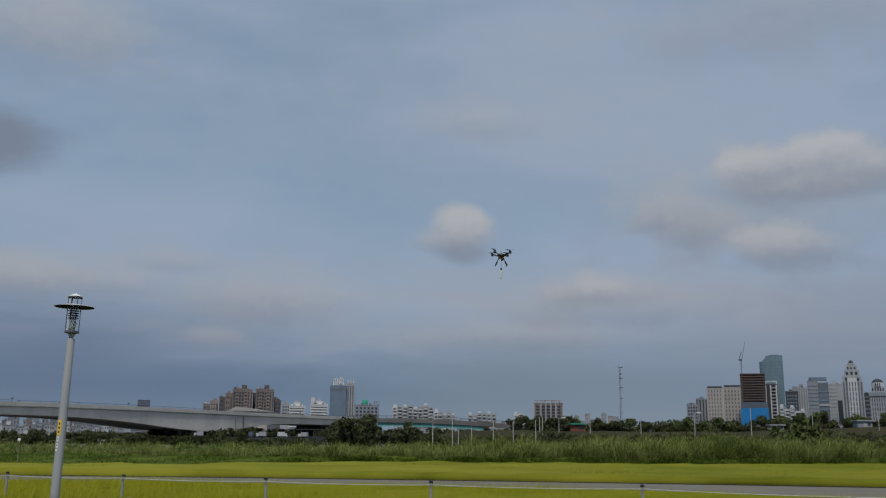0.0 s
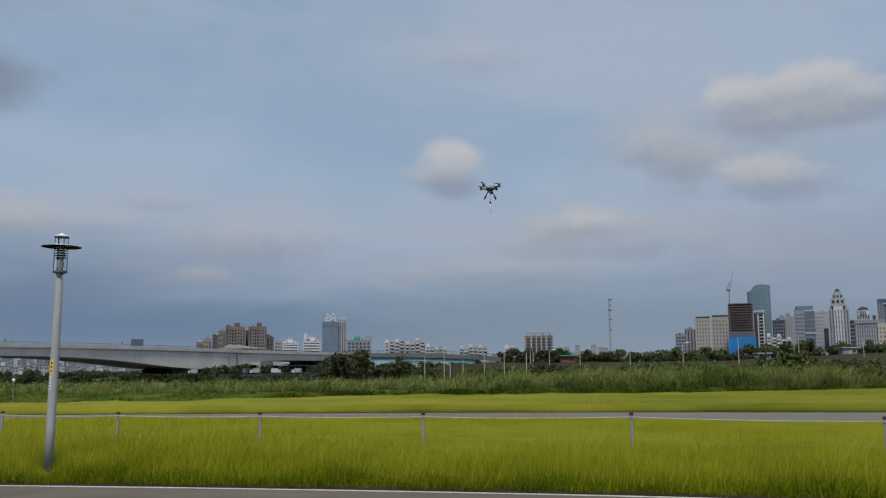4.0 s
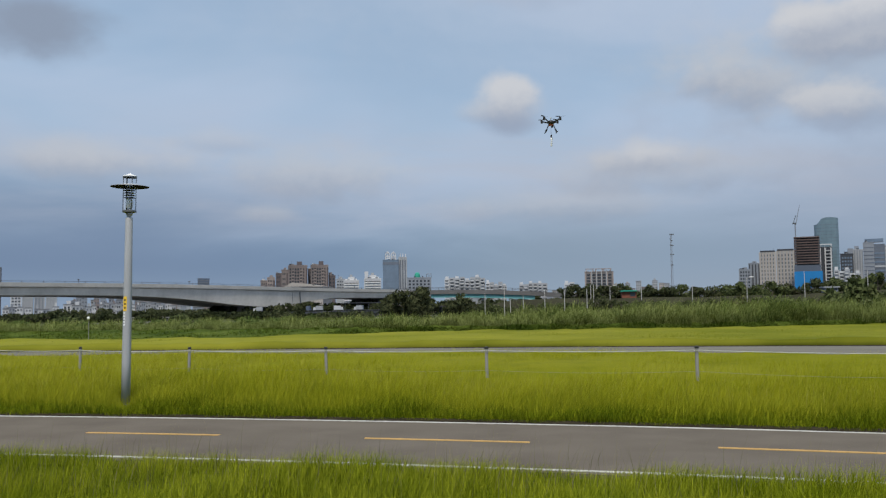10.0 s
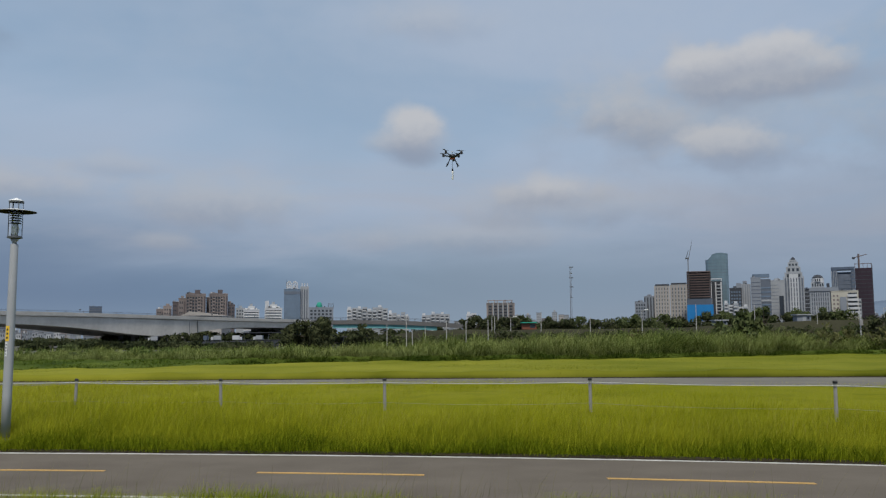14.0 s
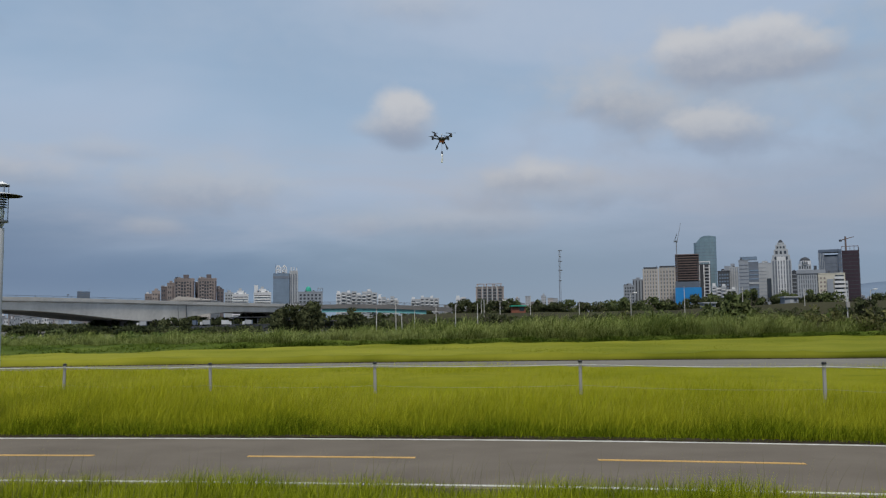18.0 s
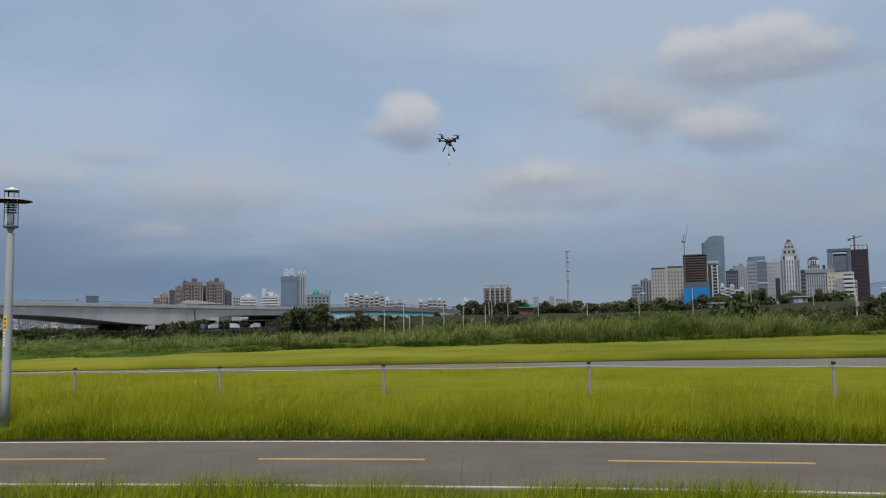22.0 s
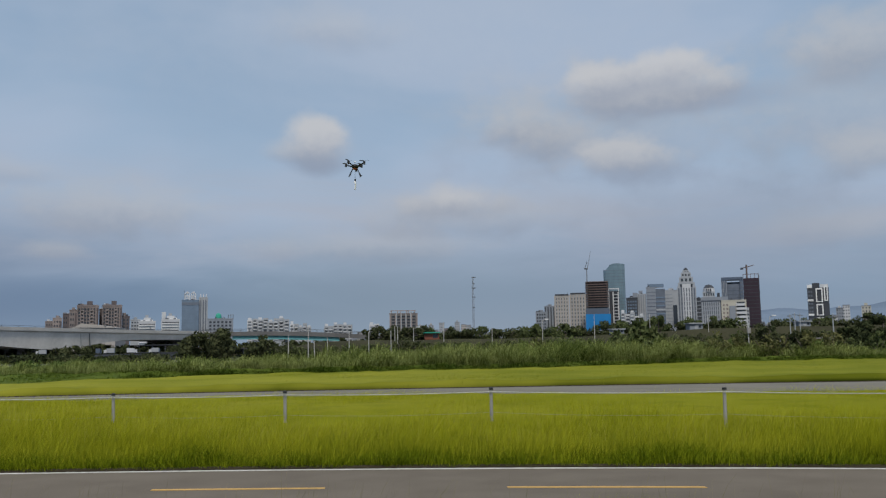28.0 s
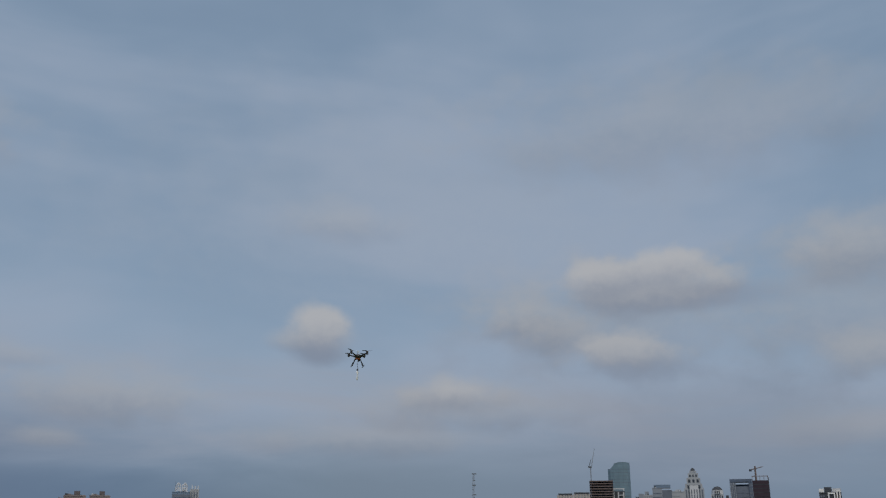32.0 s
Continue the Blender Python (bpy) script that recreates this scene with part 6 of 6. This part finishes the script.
for k, (x, y, h, w) in enumerate(((71.4, 150, 5.4, 4.0), (79, 152, 4.6, 4.0))):
    tree("broadleaf_tree", x, y, h, w, LEAF_DARK, 180 + k, "small dark tree on the levee slope", 0.36, 700, low=0.25)

# ---- poles along the levee ----
def lamp_pole(x, y, z0, z1, label="pale grey street lamp pole on the levee", arm=True):
    t = thing("street_lamp", (x, y, z0), label, "street lamp", "lamps along the levee")
    part("pole", tube((0, 0, 0), (0, 0, z1 - z0), 0.075, 0.05, 8), POST_PALE, t)
    if arm:
        part("arm", tube((0, 0, z1 - z0 - 0.15), (0.7, -0.1, z1 - z0 + 0.1), 0.06, n=6), POST_GREY, t)
        part("head", box(0.45, 1.15, -0.28, 0.12, z1 - z0 + 0.05, z1 - z0 + 0.22, 0.04), ALU_WHITE, t)


for x, z1, arm in ((8.0, 5.7, 0), (8.5, 5.7, 0), (11.4, 5.4, 1), (16.9, 6.4, 0), (25.8, 5.3, 0), (35.2, 6.5, 1), (45.0, 7.5, 0), (55.6, 7.4, 0), (66.9, 7.1, 0), (79.0, 6.6, 1)):
    lamp_pole(x, 164.5, 2.0, z1, arm=bool(arm))
for x, z1 in ((78.7, 6.7), (79.6, 6.9), (80.6, 6.8)):
    t = thing("concrete_pole", (x, 156, 0), "pale concrete utility pole standing in a group", "pole", "group of poles")
    part("pole", tube((0, 0, 0), (0, 0, z1), 0.10, 0.08, 8), W_OFF, t)
    part("cross_arm", box(-0.5, 0.5, -0.06, 0.06, z1 - 0.42, z1 - 0.3), GALV_DARK, t)
t = thing("utility_pole", (72.6, 160, 0), "white concrete utility pole before the levee", "pole")
part("pole", tube((0, 0, 0), (0, 0, 6.6), 0.12, 0.09, 8), W_WHITE, t)
part("meter_box", box(-0.3, 0.3, -0.4, -0.15, 3.4, 4.4), POST_GREY, t)
t = thing("utility_pole", (57.9, 104, 0), "white concrete utility pole beside the dark trees", "pole")
part("pole", tube((0, 0, 0), (0, 0, 5.0), 0.09, 0.07, 8), W_OFF, t)
part("cross_arm", box(-0.6, 0.6, -0.08, 0.08, 4.5, 4.65), GALV_DARK, t)
for x, z1 in ((-14.4, 4.0), (-11.4, 5.2), (-10.5, 3.1), (-8.5, 3.6), (-5.2, 4.3), (-2.2, 4.3), (1.2, 4.5)):
    lamp_pole(x + 5.0, 140, -0.1, z1, "pale grey pole standing before the slip road", arm=False)
t = thing("roadside_kiosk", (15.3, 171, 3.3), "small red kiosk with a teal roof on the levee", "kiosk")
part("wall", box(-1.3, 1.4, 0, 2.2, 0, 1.15), W_ORANGE, t, "red-brown wall")
part("roof", box(-1.5, 1.5, -0.5, 2.6, 1.153, 1.38, 0.05), GREEN_NET, t, "teal roof")
part("opening", box(0.2, 1.1, -0.05, 0.1, 0.3, 1.0), G_DARK, t)
# low grey site huts on the crest of the levee
for x, top, w in ((51.0, 4.8, 2.3), (66.5, 5.7, 2.6), (88.5, 5.8, 2.4)):
    base = 3.25 + 1.4 / (1 + math.exp(-(x - 56) / 7.0))
    t = thing("site_hut", (x, 169.5, base), "low grey site hut with a flat pale roof on the levee", "hut", "huts on the levee")
    part("wall", box(-w / 2, w / 2, 0, 2.2, -0.1, top - base - 0.2), W_GREY, t)
    part("roof", box(-w / 2 - 0.25, w / 2 + 0.25, -0.3, 2.5, top - base - 0.197, top - base), W_OFF, t)
    part("door", box(-0.3, 0.3, -0.04, 0.05, 0, min(0.9, top - base - 0.3)), W_OFF, t)
    part("window", box(0.5, 0.95, -0.04, 0.05, 0.35, min(0.85, top - base - 0.35)), G_DARK, t)
# low pale guard rail at the levee's foot
fence = thing("roadside_barrier", (81, 152, 0), "long low guard rail below the levee", "barrier")
for i in range(15):
    part("post", box(-9 + 1.3 * i, -8.88 + 1.3 * i, 0, 0.12, 0, 2.45), POST_GREY, fence)
part("rail", box(-9.2, 9.5, -0.06, -0.003, 2.2, 2.36), POST_GREY, fence)
part("rail", box(-9.2, 9.5, -0.06, -0.003, 1.75, 1.85), POST_GREY, fence)
# parked vans and roofs glimpsed between the levee trees
for k, (x, z) in enumerate(((69.5, 4.6), (76.5, 4.6), (84.0, 4.4), (93.0, 4.6), (60.5, 4.4), (55.0, 3.9))):
    t = thing("tarpaulin_stall", (x, 178, z - 1.2), "white tarpaulin roof between the trees on the levee", "stall", "white stalls")
    bm = bmesh.new()
    v = [bm.verts.new(p) for p in ((-1.4, 0, 1.0), (1.4, 0, 1.0), (1.4, 2, 1.0), (-1.4, 2, 1.0), (0, 0.2, 2.0), (0, 1.8, 2.0))]
    for f in ((0, 1, 4), (1, 2, 5, 4), (2, 3, 5), (3, 0, 4, 5), (3, 2, 1, 0)):
        bm.faces.new([v[i] for i in f])
    part("canopy", bm, W_WHITE, t)
    for a in (-1.3, 1.3):
        part("leg", box(a - 0.05, a + 0.05, 0.1, 0.2, 0, 0.997), GALV_DARK, t)

# ---- park lamp ----
lamp = thing("park_lamp", (-7.535, 15.55, -0.06), "grey steel park lamp post with louvred lantern and disc shade", "street lamp")
lamp.matrix_basis = pose(-7.535, 15.55, -0.06, 0, 0.55, 0)   # leans a little
part("base_plate", lathe([(0.16, 0.0), (0.16, 0.03), (0.10, 0.05)], 20), GALV_DARK, lamp)
part("pole", lathe([(0.078, 0.03), (0.077, 0.8), (0.0725, 2.0), (0.064, 3.36), (0.058, 3.38)], 28), GALV, lamp, smooth=True)
part("neck", lathe([(0.036, 3.381), (0.036, 3.405), (0.055, 3.432), (0.066, 3.464)], 20), GALV, lamp, smooth=True)
part("lantern_base", lathe([(0.066, 3.465), (0.126, 3.478), (0.126, 3.500), (0.113, 3.512)], 24), GALV_DARK, lamp)
part("glass_cylinder", lathe([(0.106, 3.513), (0.110, 4.10)], 24, close=False), LANTERN_GLASS, lamp, "clear lantern glass")
part("bulb", lathe([(0.03, 3.513), (0.050, 3.57), (0.058, 3.65), (0.040, 3.72), (0.0001, 3.75)], 16), ALU_WHITE, lamp, smooth=True)
for k in range(5):
    z = 3.735 + 0.044 * k
    part("louvre", lathe([(0.060, z + 0.014), (0.090, z), (0.091, z + 0.004), (0.061, z + 0.018)], 20, close=False), GALV_DARK, lamp)
for k in range(4):
    a = math.pi / 4 + k * math.pi / 2
    c, s = 0.116 * math.cos(a), 0.116 * math.sin(a)
    part("upright", tube((c, s, 3.500), (c, s, 4.120), 0.008, n=6), GALV_DARK, lamp)
disc = part("shade_disc", lathe([(0.338, 3.938), (0.340, 3.944), (0.29, 3.954), (0.122, 3.966)], 40, close=False), GALV, lamp, smooth=True)
# underside split off in black, its shadow put into the colour
part("shade_underside", lathe([(0.122, 3.952), (0.29, 3.943), (0.3378, 3.9376)], 40, close=False), MATT_BLACK, disc, "disc shade's underside, coloured black for the shadow there", smooth=True)
part("shade_collar", lathe([(0.119, 3.968), (0.185, 3.964), (0.183, 3.974), (0.119, 3.982)], 32, close=False), ALU_WHITE, disc, "white collar on the disc shade", smooth=True)
part("cage_ring", lathe([(0.110, 4.104), (0.124, 4.104), (0.124, 4.124), (0.110, 4.124)], 24, close=False), GALV_DARK, lamp)
part("cap", lathe([(0.127, 4.125), (0.122, 4.138), (0.068, 4.160), (0.030, 4.172), (0.016, 4.186), (0.0002, 4.188)], 24), ALU_WHITE, lamp, "white conical cap", smooth=True)


def wrap(name, z0, z1, a0, a1, lift, mat, parent, label=""):
    """A sticker that follows the round pole."""
    bm = bmesh.new()
    rows = []
    for k in range(7):
        a = radians(a0 + (a1 - a0) * k / 6)
        col = []
        for z in (z0, z1):
            r = 0.077 - 0.0038 * (z - 0.8) + lift + 0.001
            col.append(bm.verts.new((r * math.cos(a), r * math.sin(a), z)))
        rows.append(col)
    for p, q in zip(rows, rows[1:]):
        bm.faces.new((p[0], q[0], q[1], p[1]))
    return part(name, bm, mat, parent, label)


st = wrap("warning_sticker", 1.70, 1.96, 232, 285, 0.003, STICKER_YELLOW, lamp, "yellow warning sticker")
for k in range(3):
    wrap("print_bar", 1.74 + 0.07 * k, 1.775 + 0.07 * k, 250, 272, 0.0045, BLACK, st)
st = wrap("number_label", 1.44, 1.68, 236, 268, 0.003, STICKER_WHITE, lamp, "white paper label")
for k in range(4):
    wrap("print_bar", 1.47 + 0.052 * k, 1.49 + 0.052 * k, 242, 262, 0.0045, GALV_DARK, st)

# ---- rope fence ----
fence = thing("rope_fence", (0, 0, 0), "low grey post fence with a pale rope between the meadow paths", "fence")
POSTS = [(-13.6, 20.9), (-10.95, 20.3), (-8.0, 19.6), (-4.74, 19.0), (-1.25, 18.0), (2.68, 17.2), (6.55, 15.45), (10.2, 13.6)]
TOPS = []
rp = random.Random(4)
for k, (x, y) in enumerate(POSTS):
    top = 0.815 + (0.0, 0.0, 0.0, 0.0, 0.02, 0.035, 0.03, 0.03)[k]
    lx_, ly_ = rp.uniform(-0.02, 0.02), rp.uniform(-0.02, 0.02)
    p = part("post", tube((x + lx_, y + ly_, -0.1), (x, y, top - 0.03), 0.033, 0.031, 12), POST_GREY, fence)
    part("cap", lathe([(0.041, top - 0.031), (0.041, top), (0.030, top + 0.014), (0.0003, top + 0.018)], 12, x, y), BLACK, p, "black post cap")
    TOPS.append(Vector((x, y, top)))
for drop, rad, sag, nm in ((0.065, 0.0085, 0.025, "rope"), (0.45, 0.0028, 0.04, "lower_rope")):
    for a, b in zip(TOPS, TOPS[1:]):
        bm = bmesh.new()
        last = None
        for i in range(9):
            u = i / 8
            c = a.lerp(b, u) + Vector((0, -0.055, -drop - sag * 4 * u * (1 - u)))
            if last is not None:
                add_tube(bm, last, c, rad, n=6)
            last = c
        part(nm, bm, ROPE if nm == "rope" else ROPE_DULL, fence)
t = thing("marker_post", (-23.8, 45.0, -0.1), "thin pale marker post with a white knob in the field", "marker post")
part("post", tube((0, 0, 0), (0.02, 0, 1.42), 0.014, n=6), POST_GREY, t)
part("knob", lathe([(0.02, 1.40), (0.06, 1.43), (0.08, 1.49), (0.06, 1.55), (0.0005, 1.57)], 12), ALU_WHITE, t, smooth=True)

# ---- drone ----
DX, DY, DZ = 0.17, 23.6, 6.44
drone = thing("quadcopter_drone", (DX, DY, DZ), "black quadcopter drone with orange belly hovering on splayed legs", "drone", turn=9)
part("body", lathe([(0.060, -0.050), (0.088, -0.035), (0.096, 0.012), (0.072, 0.040), (0.022, 0.052)], 18), CARBON, drone, smooth=True)
part("battery_tray", box(-0.060, 0.060, -0.045, 0.045, -0.092, -0.051, 0.010), ORANGE, drone, "orange-brown battery tray")
part("gimbal_camera", lathe([(0.014, -0.142), (0.034, -0.125), (0.034, -0.104), (0.014, -0.093)], 14, 0.03, 0.0), BLACK, drone)
part("gps_mast", tube((0.0, 0.02, 0.050), (0.0, 0.02, 0.115), 0.006, n=6), BLACK, drone)
part("gps_puck", lathe([(0.026, 0.115), (0.028, 0.126), (0.013, 0.134)], 14, 0.0, 0.02), ALU_WHITE, drone)
for k in range(4):
    a = math.pi / 4 + k * math.pi / 2
    c, s = math.cos(a), math.sin(a)
    mx, my = 0.295 * c, 0.295 * s
    arm = part("arm", tube((0.06 * c, 0.06 * s, -0.005), (mx, my, 0.062), 0.018, 0.014, 10), CARBON, drone)
    part("cable", tube((0.08 * c, 0.08 * s, -0.02), (0.24 * c, 0.24 * s, 0.030), 0.005, n=6), BLACK, arm)
    part("motor", lathe([(0.020, 0.012), (0.031, 0.020), (0.033, 0.088), (0.026, 0.102), (0.010, 0.110)], 16, mx, my), BLACK, drone)
    bm = bmesh.new()
    pa = (0.25, 2.2, 0.75, 2.95)[k]
    for sgn in (-1, 1):
        ux, uy = math.cos(pa) * sgn, math.sin(pa) * sgn
        wx, wy = -uy, ux
        cols = []
        for f, hw, z0, z1 in ((0.0, 0.010, 0.108, 0.114), (0.35, 0.021, 0.106, 0.119), (0.75, 0.016, 0.113, 0.121), (1.0, 0.006, 0.119, 0.123)):
            qx_, qy_ = mx + 0.135 * f * ux, my + 0.135 * f * uy
            cols.append([bm.verts.new((qx_ - wx * hw, qy_ - wy * hw, z0)), bm.verts.new((qx_ + wx * hw, qy_ + wy * hw, z1)), bm.verts.new((qx_ + wx * hw, qy_ + wy * hw, z1 + 0.004)), bm.verts.new((qx_ - wx * hw, qy_ - wy * hw, z0 + 0.004))])
        for A, B in zip(cols, cols[1:]):
            for i in range(4):
                bm.faces.new((A[i], A[(i + 1) % 4], B[(i + 1) % 4], B[i]))
        bm.faces.new(cols[0][::-1])
        bm.faces.new(cols[-1])
    part("propeller", bm, CARBON, drone)
for s in (-1, 1):
    leg = part("leg", tube((0.050 * s, 0, -0.045), (0.150 * s, 0, -0.262), 0.014, 0.013, 8), CARBON, drone)
    part("foam_sleeve", tube((0.112 * s, 0, -0.180), (0.147 * s, 0, -0.256), 0.021, 0.021, 10), BLACK, leg, "black foam sleeve")
    part("skid", tube((0.150 * s, -0.12, -0.264), (0.150 * s, 0.12, -0.264), 0.012, n=8), BLACK, drone)
# crumpled white streamer hung below on a hook
bm = bmesh.new()
rows = []
for k in range(15):
    f = k / 14
    w, th = 0.044 * (1 - 0.55 * f) * (0.7 + 0.3 * min(1, f * 6)), 0.020 * (1 - 0.6 * f)
    cx, tw = 0.014 * math.sin(5.5 * f) * f + 0.012 * f, 0.2 + 0.7 * math.sin(4 * f)
    z = -0.408 - 0.225 * f
    ca, sa_ = math.cos(tw), math.sin(tw)
    rows.append([bm.verts.new((cx + ca * a - sa_ * b, sa_ * a + ca * b, z)) for a, b in ((-w, 0), (-w * 0.3, -th), (w * 0.4, -th * 0.6), (w, 0), (w * 0.3, th), (-w * 0.4, th * 0.7))])
for A, B in zip(rows, rows[1:]):
    for i in range(6):
        bm.faces.new((A[i], A[(i + 1) % 6], B[(i + 1) % 6], B[i]))
bm.faces.new(rows[0][::-1])
bm.faces.new(rows[-1])
streamer = part("payload_streamer", bm, STICKER_WHITE, drone, "crumpled white plastic streamer hanging on a hook", smooth=True)
part("hook_line", tube((0, 0, -0.12), (0, 0, -0.335), 0.004, n=6), BLACK, streamer)
part("clip", box(-0.020, 0.020, -0.014, 0.014, -0.412, -0.335, 0.005), BLACK, streamer)
